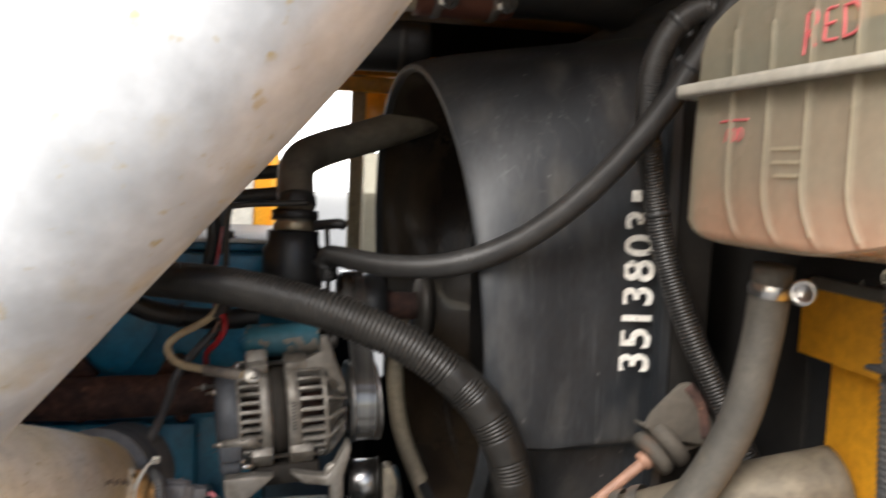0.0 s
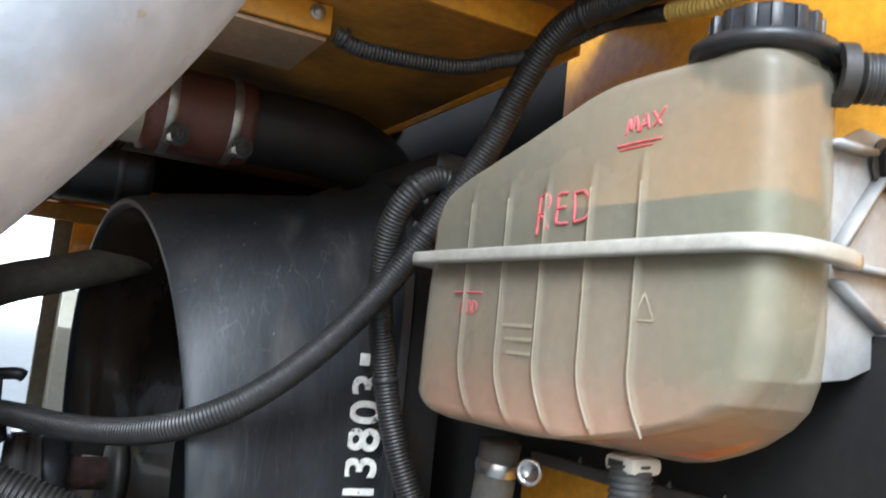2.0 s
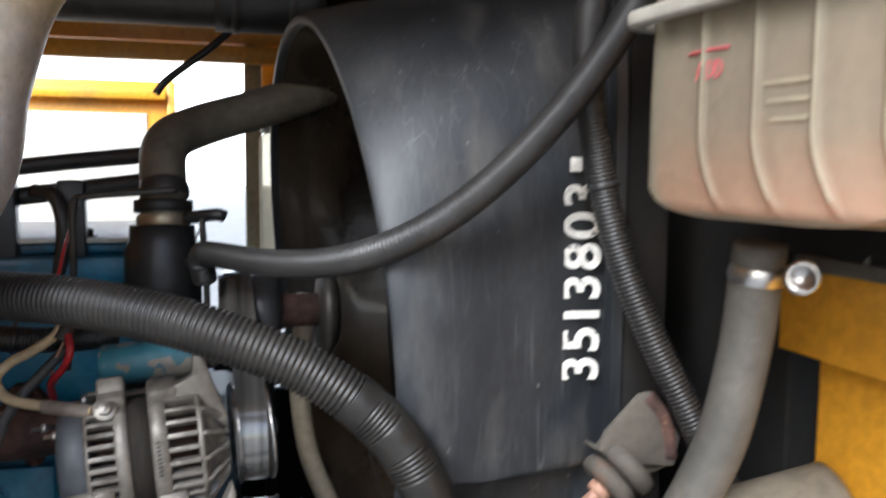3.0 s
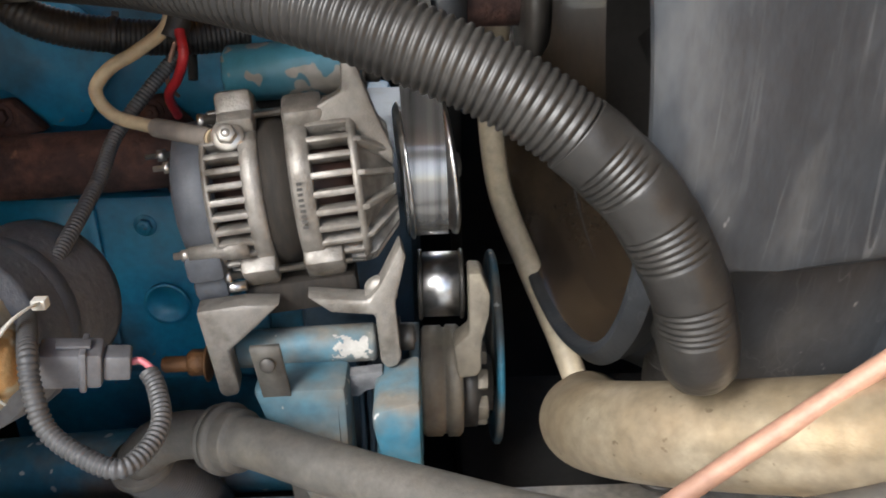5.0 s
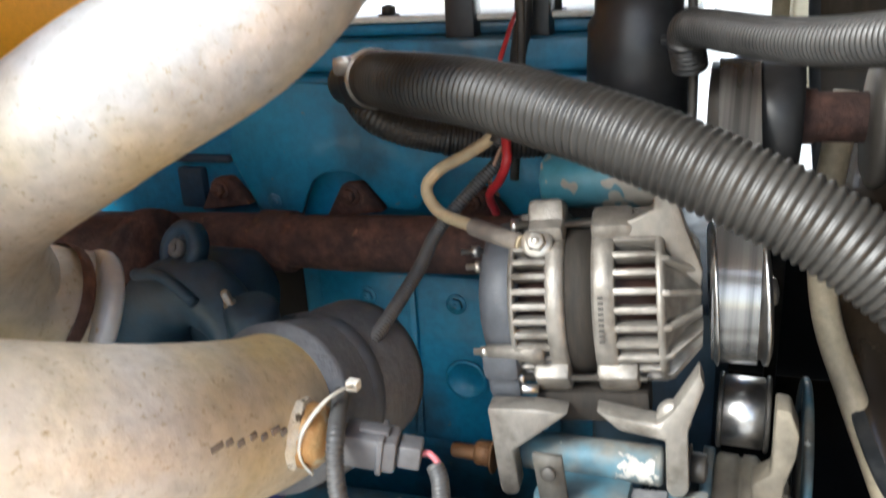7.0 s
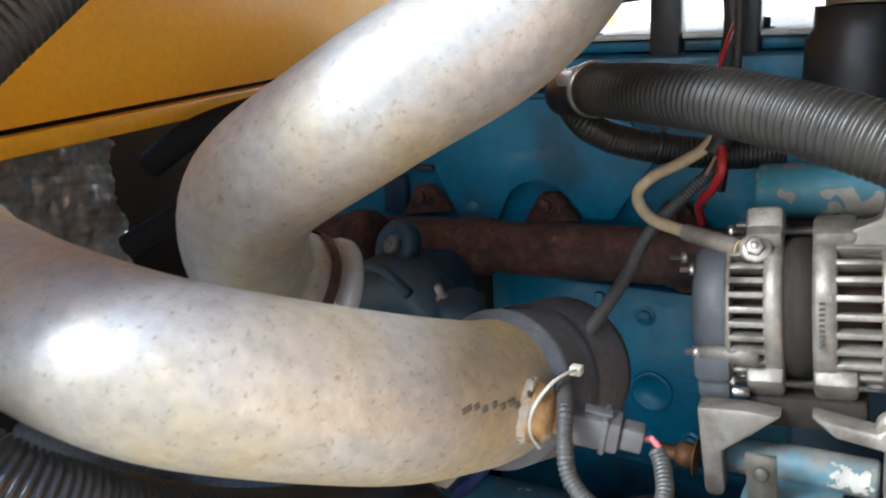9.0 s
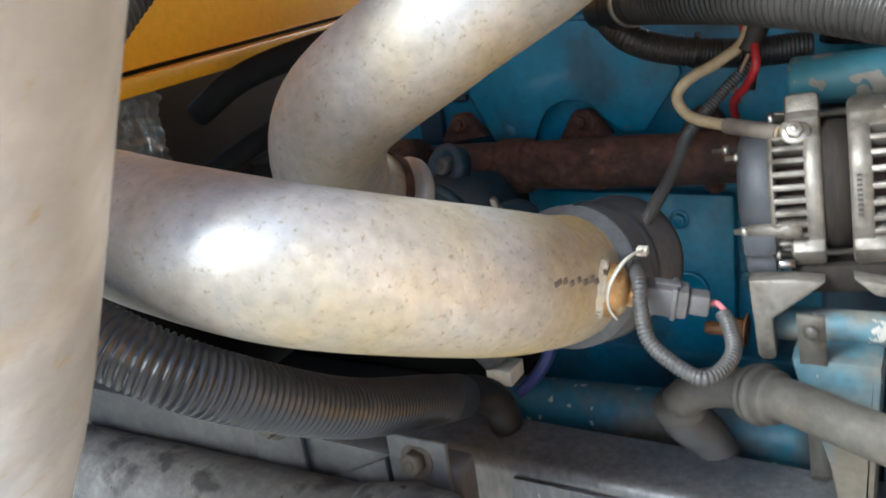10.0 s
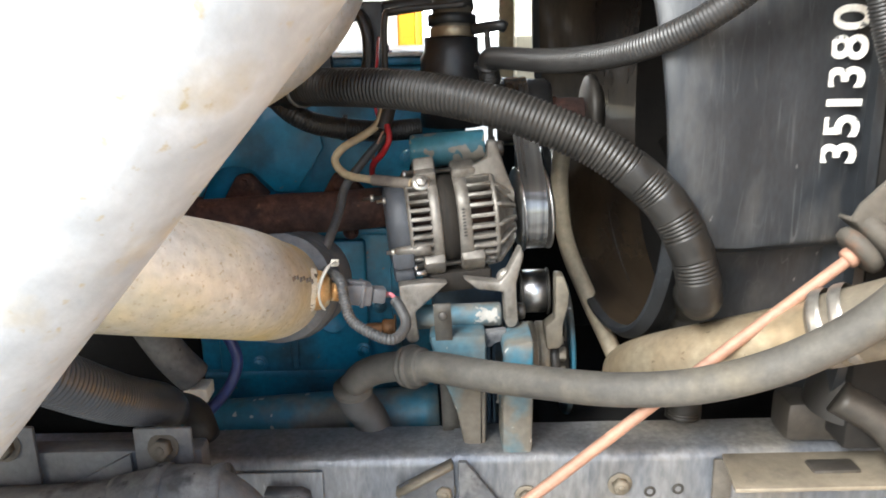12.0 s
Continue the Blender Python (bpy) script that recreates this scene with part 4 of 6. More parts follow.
for lo, hi in (((-0.43, 1.366, 0.840), (0.05, 1.376, 0.852)), ((-0.10, 1.362, 0.62), (-0.085, 1.376, 0.838)), ((-0.43, 1.360, 0.585), (-0.03, 1.376, 0.600)), ((-0.275, 1.345, 0.61), (-0.262, 1.353, 0.825))):
    part("casting_rib", box(lo, hi, 0.004), BLUE, engine)
for px_, pz_ in ((-0.345, 0.70), (-0.20, 0.70)):
    part("core_plug", turned([(0, 0), (0, 0.024), (-0.002, 0.027), (-0.006, 0.027), (-0.006, 0.022), (-0.002, 0.020), (-0.002, 0)], (px_, 1.351, pz_), (0, 1, 0), 28), BLUE, engine)
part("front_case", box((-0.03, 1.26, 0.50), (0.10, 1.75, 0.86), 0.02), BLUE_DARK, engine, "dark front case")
for bx, bz in ((-0.50, 1.04), (-0.06, 0.97)):
    part("bolt", hexbolt((bx, 1.350, bz), (0, -1, 0), 0.012, 0.008), BLUE, engine)
for bx, bz in ((-0.33, 0.80), (-0.21, 0.80), (-0.33, 0.62), (-0.15, 0.64), (-0.12, 0.72)):
    part("bolt", hexbolt((bx, 1.351, bz), (0, -1, 0), 0.009, 0.006), BLUE, engine)
part("manifold_shield", slab([(-0.451, 1.334, 0.912), (-0.395, 1.334, 0.914), (-0.384, 1.334, 0.938), (-0.374, 1.334, 0.955), (-0.358, 1.334, 0.965), (-0.339, 1.334, 0.968), (-0.320, 1.334, 0.966), (-0.308, 1.334, 0.960), (-0.292, 1.334, 0.943), (-0.276, 1.334, 0.927), (-0.258, 1.334, 0.924), (-0.240, 1.334, 0.928), (-0.217, 1.334, 0.962), (-0.195, 1.334, 0.995), (-0.200, 1.334, 1.020), (-0.224, 1.334, 1.045), (-0.275, 1.334, 1.066), (-0.401, 1.334, 1.072), (-0.470, 1.334, 1.060), (-0.486, 1.334, 0.981)], 0.010, 0.002), BLUE, engine, "bright blue shield plate with an arched cut-out")
part("shield_fold", sweep([Vector((-0.486, 1.331, 0.983)), Vector((-0.453, 1.331, 0.912))], 0.004, 8), BLUE_CHIP, engine, "worn pale fold of the shield")
for rx in (-0.425, -0.445, -0.465):
    part("casting_rib", box((rx - 0.004, 1.330, 1.015), (rx + 0.004, 1.3505, 1.068), 0.003), BLUE, engine)
part("casting_boss", box((-0.582, 1.335, 0.908), (-0.543, 1.3505, 0.962), 0.005), BLUE_DARK, engine)
part("casting_rib", box((-0.60, 1.338, 0.968), (-0.50, 1.3505, 0.978), 0.004), BLUE_DARK, engine)
part("gasket_edge", sweep(curve([(-0.398, 1.33, 0.910), (-0.386, 1.33, 0.938), (-0.375, 1.33, 0.957), (-0.358, 1.33, 0.967), (-0.339, 1.33, 0.970), (-0.318, 1.33, 0.968), (-0.305, 1.33, 0.960), (-0.290, 1.33, 0.943), (-0.274, 1.33, 0.926)], 0.005), 0.0028, 8), DARK_STEEL, engine)
part("bolt", hexbolt((-0.248, 1.335, 0.951), (0, -1, 0), 0.011, 0.008), BLUE, engine)
part("bolt", hexbolt((-0.431, 1.333, 0.927), (0, -1, 0), 0.011, 0.008), BLUE, engine)
part("hole", disc((-0.341, 1.3338, 1.034), (0, -1, 0), 0.005, 0.001), BLACK_AND_SHADE, engine)

mani = thing("exhaust_manifold", (-0.35, 1.28, 0.85), "rusty brown cast iron exhaust manifold", "exhaust manifold")
part("log", sweep(curve([(-0.68, 1.285, 0.880), (-0.50, 1.285, 0.888), (-0.36, 1.285, 0.893), (-0.20, 1.285, 0.900), (-0.10, 1.295, 0.904)], 0.01), 0.032, 28, wobble=0.08), RUST, mani)
part("collar", sweep(curve([(-0.425, 1.285, 0.890), (-0.385, 1.285, 0.891)], 0.01), 0.037, 28, wobble=0.05), RUST, mani)
for cx in (-0.325, -0.507, -0.17):
    part("port_flange", slab([(cx - 0.038, 1.325, 0.908), (cx - 0.012, 1.325, 0.952), (cx + 0.010, 1.325, 0.954), (cx + 0.040, 1.325, 0.920)], 0.020, 0.004), RUST, mani)
    part("bolt", hexbolt((cx, 1.321, 0.940), (0, -1, 0), 0.009, 0.008), RUST, mani)
    part("bolt", hexbolt((cx + 0.01, 1.335, 0.855), (0, -1, 0), 0.009, 0.012), RUST, mani)
therm = thing("thermostat_housing", (0.0, 1.27, 1.02), "black thermostat housing with hose clamps", "engine fitting")
part("body", turned([(0, 0), (0, 0.048), (0.10, 0.046), (0.11, 0.040), (0.13, 0.040), (0.13, 0)], (0.008, 1.29, 1.03), (0, 0, 1), 32), BLACK_PLASTIC, therm)
part("clamp_band", band([(0.010, 1.291, 1.158), (0.010, 1.292, 1.165), (0.010, 1.293, 1.172)], 0.032, 0.014), CREAM_PIPE, therm)
part("collar", sweep(curve([(0.010, 1.292, 1.176), (0.010, 1.294, 1.190)], 0.006), 0.036, 28), BLACK_RUBBER, therm)
part("ear", sweep(curve([(0.04, 1.27, 1.17), (0.075, 1.25, 1.175), (0.085, 1.25, 1.172)], 0.006), 0.008, 12), BLACK_PLASTIC, therm)
part("wire_frame", sweep(curve([(-0.10, 1.24, 0.99), (-0.088, 1.23, 1.10), (-0.085, 1.23, 1.185), (-0.07, 1.24, 1.198), (0.03, 1.25, 1.205)], 0.006), 0.0045, 10), DARK_STEEL, therm)
part("wire_frame", sweep(curve([(0.063, 1.24, 1.00), (0.062, 1.24, 1.10), (0.058, 1.24, 1.17)], 0.01), 0.004, 10), DARK_STEEL, therm)
rh = thing("radiator_hose", (0.05, 1.35, 1.16), "dusty grey-brown upper radiator hose bending over the engine", "hose")
# tan lighter than the hose: daylight from the far opening put into its colour
part("hose", sweep(curve([(0.012, 1.292, 1.16), (0.010, 1.30, 1.21), (0.012, 1.34, 1.262), (0.05, 1.40, 1.29), (0.15, 1.45, 1.325), (0.28, 1.49, 1.375)], 0.01), 0.029, 32, wobble=0.03), TAN_CAST, rh)
part("clamp_band", band([(0.012, 1.291, 1.195), (0.0115, 1.294, 1.203), (0.011, 1.298, 1.211)], 0.0295, 0.014), DARK_STEEL, rh)

fuel = thing("fuel_lines", (-0.2, 1.42, 1.16), "black fuel lines and brackets on the valve cover", "engine fitting")
part("line", sweep(curve([(-0.42, 1.43, 1.175), (-0.25, 1.42, 1.185), (-0.12, 1.41, 1.20), (0.0, 1.39, 1.215)], 0.01), 0.013, 14), BLACK_PLASTIC, fuel)
part("line", sweep(curve([(-0.42, 1.46, 1.21), (-0.25, 1.45, 1.225), (-0.12, 1.44, 1.24), (-0.02, 1.42, 1.25)], 0.01), 0.012, 14), BLACK_PLASTIC, fuel)
for bx in (-0.20, -0.115):
    part("bracket", box((bx - 0.018, 1.38, 1.06), (bx + 0.018, 1.41, 1.215), 0.006), BLACK_PLASTIC, fuel)
part("clip", sweep(curve([(-0.135, 1.37, 1.06), (-0.12, 1.36, 1.14), (-0.13, 1.37, 1.19), (-0.16, 1.39, 1.20)], 0.006), 0.010, 12), BLACK_PLASTIC, fuel)


# ---- alternator ----
AC = Vector((-0.006, 1.122, 0.926))
alt = thing("alternator", AC, "cast aluminium alternator with slotted housings and a steel pulley", "alternator")
alt.rotation_euler = (0, radians(-4.3), radians(5.7))
AX = (1, 0, 0)


def on_alt(x, y=0.0, z=0.0):
    """A place along the alternator's own axis and across it."""
    return AC + Vector((x, y, z))


def round_alt(angle):
    return Matrix.Translation(AC) @ Matrix.Rotation(radians(angle), 4, "X")


cover = part("rear_cover", turned([(0, 0), (0, 0.044), (0.004, 0.056), (0.012, 0.0615), (0.030, 0.0635), (0.034, 0.060), (0.034, 0)], on_alt(-0.081), AX, 13), REAR_COVER, alt, "blue-grey plastic rear cover")
part("cover_lobe", box((-0.079, -0.066, -0.047), (-0.049, -0.040, -0.022), 0.006, None, Matrix.Translation(AC)), REAR_COVER, cover)
part("cover_lobe", box((-0.078, -0.058, -0.068), (-0.050, -0.024, -0.046), 0.007, None, Matrix.Translation(AC)), REAR_COVER, cover)
part("cover_slot", box((-0.0815, -0.020, 0.010), (-0.079, -0.004, 0.014), 0.0, None, Matrix.Translation(AC)), DARK_STEEL, cover)
part("rotor", turned([(0, 0), (0, 0.052), (0.12, 0.052), (0.12, 0)], on_alt(-0.052), AX, 40), COPPER_WINDING, alt, "dark copper windings")
part("stator", turned([(0, 0), (0, 0.0645), (0.026, 0.0645), (0.026, 0)], on_alt(-0.012), AX, 64), STATOR, alt, "dark laminated stator")


def housing(name, x0, x1, solid0, solid1, r, bars):
    """A cage: two solid bands with bars between them."""
    bm = turned([(0, r - 0.014), (0, r - 0.003), (0.003, r), (solid0 - 0.001, r), (solid0, r - 0.002), (solid0, r - 0.014)], on_alt(x0), AX, 64)
    ho = part(name, bm, ALU_CAST, alt)
    bm = turned([(0, r - 0.014), (0, r - 0.002), (0.001, r), (solid1 - 0.003, r), (solid1, r - 0.003), (solid1, r - 0.014)], on_alt(x1 - solid1), AX, 64)
    part("band", bm, ALU_CAST, ho)
    for k in range(bars):
        part("bar", box((x0 + solid0 - 0.002, -0.0027, r - 0.013), (x1 - solid1 + 0.002, 0.0027, r + 0.0003), 0.0018, None, round_alt(360 * (k + 0.5) / bars)), ALU_CAST, ho)


housing("rear_housing", -0.053, -0.0095, 0.005, 0.0145, 0.0685, 36)
housing("front_housing", 0.0110, 0.065, 0.0175, 0.007, 0.0695, 30)
nose = part("nose", turned([(0, 0.058), (0, 0.067), (0.004, 0.060), (0.022, 0.034), (0.028, 0.028), (0.030, 0)], on_alt(0.061), AX, 48), ALU_CAST, alt)
for k in range(16):
    fin = slab([(0.060, -0.0022, 0.056), (0.060, -0.0022, 0.0695), (0.068, -0.0022, 0.068), (0.090, -0.0022, 0.043), (0.091, -0.0022, 0.028)], 0.0044, 0.0008)
    bmesh.ops.transform(fin, matrix=round_alt(360 * k / 16), verts=fin.verts)
    part("fin", fin, ALU_CAST, nose)
for an in (17, 132, 215, 300):
    part("lug", box((-0.038, -0.015, 0.056), (-0.0095, 0.015, 0.079), 0.005, None, round_alt(an)), ALU_CAST, alt)
    part("lug", box((0.0110, -0.015, 0.056), (0.043, 0.015, 0.079), 0.005, None, round_alt(an)), ALU_CAST, alt)
    part("through_bolt", turned([(0, 0), (0, 0.0055), (0.005, 0.0055), (0.005, 0.0032), (0.10, 0.0032), (0.10, 0)], round_alt(an) @ Vector((-0.052, 0, 0.072)), AX, 14), BRIGHT_STEEL, alt)
pulley = [(0, 0.015), (0, 0.053), (0.003, 0.0575), (0.004, 0.0575), (0.005, 0.0535)]
for k in range(7):
    pulley += [(0.0065 + 0.004 * k, 0.0505), (0.0085 + 0.004 * k, 0.0525)]
pulley += [(0.036, 0.0535), (0.037, 0.0575), (0.040, 0.0580), (0.042, 0.053), (0.042, 0.03), (0.034, 0.026), (0.034, 0)]
part("pulley", turned(pulley, on_alt(0.097), AX, 64), BRIGHT_STEEL, alt)
part("shaft_nut", hexbolt(on_alt(0.131), AX, 0.012, 0.014), ZINC, alt)
# feet, adjusting ear and terminals
part("rear_foot", slab([on_alt(x, -0.058, z) for x, z in ((-0.075, -0.062), (-0.039, -0.062), (-0.011, -0.066), (-0.034, -0.084), (-0.057, -0.101), (-0.0555, -0.136), (-0.058, -0.142), (-0.068, -0.143), (-0.072, -0.138))], -0.022, 0.003), ALU_CAST, alt)
part("front_foot", slab([on_alt(x, -0.056, z) for x, z in ((0.009, -0.064), (0.034, -0.070), (0.056, -0.075), (0.066, -0.064), (0.087, -0.030), (0.090, -0.042), (0.077, -0.080), (0.076, -0.132), (0.072, -0.139), (0.063, -0.140), (0.059, -0.133), (0.060, -0.089), (0.026, -0.081))], -0.022, 0.003), ALU_CAST, alt)
part("foot_boss", turned([(0, 0), (0, 0.011), (0.002, 0.013), (0.012, 0.013), (0.012, 0)], on_alt(0.067, -0.058, -0.073), (0, -1, -0.2), 24), ALU_CAST, alt)
part("saddle", box((-0.040, -0.056, -0.088), (0.050, -0.020, -0.060), 0.006, None, Matrix.Translation(AC)), STATOR, alt, "dark underside of the housing")
part("ear", slab([on_alt(x, -0.018, z) for x, z in ((0.013, 0.058), (0.013, 0.067), (0.034, 0.071), (0.058, 0.081), (0.061, 0.103), (0.072, 0.102), (0.080, 0.069), (0.092, 0.030), (0.090, 0.016), (0.062, 0.048))], -0.016, 0.003), ALU_CAST, alt)
tb = part("terminal_block", box((-0.038, -0.058, 0.036), (-0.0095, -0.026, 0.072), 0.005, None, Matrix.Translation(AC) @ Matrix.Rotation(radians(-22), 4, "X") @ Matrix.Translation((0, 0.006, 0.004))), ALU_CAST, alt)
TN = Vector((0, -0.86, 0.50))
part("nut", hexbolt(on_alt(-0.030, -0.038, 0.060), TN, 0.0078, 0.007), ZINC, tb)
part("lug_tab", disc(on_alt(-0.030, -0.037, 0.0595), TN, 0.0125, 0.0022), ZINC, tb)
part("ground_stud", turned([(0, 0), (0, 0.0058), (0.026, 0.0065), (0.030, 0.0085), (0.045, 0.009), (0.045, 0)], on_alt(-0.073, -0.060, -0.0225), AX, 18), ALU_CAST, alt)
part("stud_nut", turned([(0, 0), (0, 0.003), (0.006, 0.003), (0.006, 0.0048), (0.012, 0.0048), (0.012, 0)], on_alt(-0.085, -0.060, -0.0225), AX, 6), ZINC, alt)
part("ground_stud", turned([(0, 0), (0, 0.006), (0.022, 0.007), (0.028, 0)], on_alt(-0.062, -0.030, 0.046), AX, 18), ALU_CAST, alt)
part("stud_nut", turned([(0, 0), (0, 0.0025), (0.010, 0.0025), (0.010, 0.0055), (0.016, 0.0055), (0.016, 0.003), (0.028, 0.003), (0.028, 0)], on_alt(-0.108, 0.020, 0.034), AX, 6), ZINC, alt)
part("stud_nut", turned([(0, 0), (0, 0.0025), (0.008, 0.0025), (0.008, 0.005), (0.012, 0.005), (0.012, 0)], on_alt(-0.090, -0.034, 0.040), AX, 6), ZINC, alt)
part("screw_tip", turned([(0, 0), (0, 0.0035), (0.002, 0.0042), (0.014, 0.0042), (0.014, 0)], on_alt(-0.050, -0.060, -0.055), AX, 14), BRIGHT_STEEL, alt)
for k in range(9):
    part("embossed_bar", box((0.016, -0.0700, -0.022 + 0.0042 * k), (0.0200, -0.0688, -0.0198 + 0.0042 * k), 0.0, None, Matrix.Translation(AC) @ Matrix.Rotation(radians(-10), 4, "X")), DARK_STEEL, alt)
# pivot bracket and blue casting below
def clump(x, z, size):
    """A lumpy patch of flaking paint standing off the arm's face."""
    bm = bmesh.new()
    bmesh.ops.create_icosphere(bm, subdivisions=3, radius=1.0)
    for v in bm.verts:
        k = 1.0 + 0.75 * noise.noise(v.co * 1.9 + Vector((x * 90, z * 70, 0)))
        v.co = Vector((x + v.co.x * k * size * 0.7, 1.092 + v.co.y * 0.0022, z + v.co.z * k * size))
    return bm


piv = thing("alternator_bracket", (0.012, 1.098, 0.629), "chipped blue painted cast bracket under the alternator", "bracket")
HOME[piv] = Vector((0.01, 1.12, 0.62))
part("barrel", turned([(0, 0), (0, 0.0135), (0.003, 0.016), (0.113, 0.016), (0.116, 0.0135), (0.116, 0)], (-0.052, 1.097, 0.7915), (1, 0, 0.03), 32), BLUE_WORN, piv)
part("web", slab([(-0.034, 1.094, 0.785), (0.042, 1.094, 0.785), (0.040, 1.094, 0.48), (0.028, 1.094, 0.48), (0.012, 1.094, 0.62), (0.002, 1.094, 0.675), (-0.020, 1.094, 0.735)], -0.05, 0.008), DUSTY_BLUE, piv, "blue web caked with tan dust")
for rx in (0.047, 0.0545):
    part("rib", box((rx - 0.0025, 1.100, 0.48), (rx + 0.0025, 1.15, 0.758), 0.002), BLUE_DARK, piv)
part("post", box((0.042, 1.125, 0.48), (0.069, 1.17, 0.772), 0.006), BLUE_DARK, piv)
part("arm", slab([(0.062, 1.092, 0.776), (0.100, 1.092, 0.786), (0.100, 1.092, 0.72), (0.098, 1.092, 0.48), (0.060, 1.092, 0.48), (0.060, 1.092, 0.70), (0.066, 1.092, 0.735), (0.062, 1.092, 0.76)], -0.07, 0.006), BLUE_WORN, piv)
for px, pz, ps in ((0.075, 0.705, 0.011), (0.081, 0.688, 0.009), (0.067, 0.672, 0.013), (0.086, 0.722, 0.006)):
    part("scab", clump(px, pz, ps), PRIMER, piv, "raised scab of pale flaking paint")
part("pad", slab([(0.038, 1.086, 0.778), (0.069, 1.086, 0.781), (0.069, 1.086, 0.766), (0.054, 1.086, 0.762), (0.049, 1.086, 0.757), (0.038, 1.086, 0.757)], -0.014, 0.002), DUSTY, piv)


def bare_patch():
    """A ragged flake of pale primer on the barrel's front."""
    bm = bmesh.new()
    n, m = 60, 44
    g = [[bm.verts.new((0.026 + 0.036 * i / n, 1.097 - 0.0166 * math.cos(radians(-35 + 100 * j / m)), 0.7945 + 0.0166 * math.sin(radians(-35 + 100 * j / m)))) for j in range(m + 1)] for i in range(n + 1)]
    for i in range(n):
        for j in range(m):
            edge = min(i, n - i, 1.2 * j, 1.2 * (m - j)) / 16 - 0.6
            if edge + 1.1 * noise.noise(Vector((i * 0.12, j * 0.12, 3.3))) + 0.5 * noise.noise(Vector((i * 0.4, j * 0.4, 1.3))) > 0:
                bm.faces.new((g[i][j], g[i + 1][j], g[i + 1][j + 1], g[i][j + 1]))
    bmesh.ops.delete(bm, geom=[v for v in bm.verts if not v.link_faces], context="VERTS")
    return bm


part("bare_patch", bare_patch(), PRIMER, piv, "flaking pale primer")
part("pivot_bolt", hexbolt((-0.078, 1.10, 0.778), (-1, 0, 0.02), 0.0115, 0.016), RUSTY_BRASS, piv)
part("bolt_tip", turned([(0, 0), (0, 0.0055), (0.003, 0.007), (0.03, 0.007), (0.032, 0.005), (0.032, 0)], (-0.118, 1.10, 0.777), AX, 14), RUSTY_BRASS, piv)
part("nut", hexbolt((0.082, 1.10, 0.797), (1, 0, 0), 0.012, 0.012), DARK_STEEL, piv)
tube = thing("adjuster_housing", (0.0, 1.18, 0.99), "chipped blue painted cylinder above the alternator", "engine fitting")
part("barrel", turned([(0, 0), (0, 0.022), (0.003, 0.024), (0.10, 0.024), (0.103, 0.022), (0.103, 0)], (-0.052, 1.175, 1.008), (1, -0.04, 0.06), 9), BLUE_CHIP, tube)
part("foot", box((-0.055, 1.17, 0.955), (0.05, 1.21, 0.99), 0.006), BLACK_AND_SHADE, tube)
part("nut", hexbolt((0.062, 1.165, 1.012), (1, 0, 0), 0.012, 0.012), DARK_STEEL, tube)

# idler, pump and belt
idler = thing("idler_pulley", (0.132, 1.20, 0.748), "shiny steel idler pulley on a cast arm", "pulley")
HOME[idler] = Vector((0.13, 1.15, 0.77))
part("wheel", turned([(0, 0), (0, 0.0305), (0.001, 0.0318), (0.034, 0.0318), (0.035, 0.0305), (0.033, 0)], (0.103, 1.145, 0.816), AX, 48), BRIGHT_STEEL, idler)
for wx in (0.0985, 0.1382):
    part("wheel_flange", turned([(0, 0), (0, 0.033), (0.001, 0.0345), (0.0035, 0.0345), (0.0045, 0.033), (0.0045, 0)], (wx, 1.145, 0.816), AX, 48), DARK_STEEL, idler)
part("arm", slab([(0.144, 1.110, 0.859), (0.156, 1.110, 0.858), (0.164, 1.110, 0.836), (0.163, 1.110, 0.815), (0.156, 1.110, 0.785), (0.156, 1.110, 0.758), (0.152, 1.110, 0.750), (0.134, 1.110, 0.748), (0.130, 1.110, 0.783), (0.145, 1.110, 0.796)], -0.03, 0.003), TAN_CAST, idler)
part("arm_bolt", hexbolt((0.155, 1.109, 0.805), (0, -1, 0), 0.005, 0.004), TAN_CAST, idler)
pump = thing("engine_pump", (0.119, 1.20, 0.582), "dusty cast pump behind a blue flange", "pump")
HOME[pump] = Vector((0.12, 1.16, 0.60))
part("body", turned([(0, 0), (0, 0.052), (0.004, 0.0555), (0.020, 0.0555), (0.021, 0.053), (0.024, 0.053), (0.025, 0.056), (0.036, 0.056), (0.040, 0.052), (0.040, 0)], (0.102, 1.137, 0.712), AX, 48), TAN_CAST, pump, "tan dusty cast body")
part("flange", turned([(0, 0), (0, 0.060), (0.010, 0.060), (0.010, 0)], (0.091, 1.142, 0.708), AX, 40), BLUE_WORN, pump)
part("hub", turned([(0, 0), (0, 0.044), (0.014, 0.044), (0.018, 0.030), (0.030, 0.028), (0.030, 0)], (0.142, 1.137, 0.708), AX, 32), DARK_STEEL, pump)
for k in range(7):
    m = Matrix.Translation((0.007, 1.137, 0.708)) @ Matrix.Rotation(2 * math.pi * k / 7, 4, "X")
    part("hub_lobe", box((0.148, -0.010, 0.020), (0.160, 0.010, 0.042), 0.003, None, m), TAN_CAST, pump)
part("rim", turned([(0, 0.075), (0, 0.106), (0.002, 0.109), (0.006, 0.109), (0.008, 0.106), (0.008, 0.075)], (0.178, 1.235, 0.690), AX, 64), BLUE_WORN, pump)
part("wheel_web", turned([(0, 0), (0, 0.077), (0.004, 0.077), (0.004, 0)], (0.180, 1.235, 0.690), AX, 48), DUSTY_BLUE, pump)
drive = thing("fan_drive", (0.15, 1.27, 1.0), "black fan drive pulley with a brown shaft and dark disc", "fan drive")
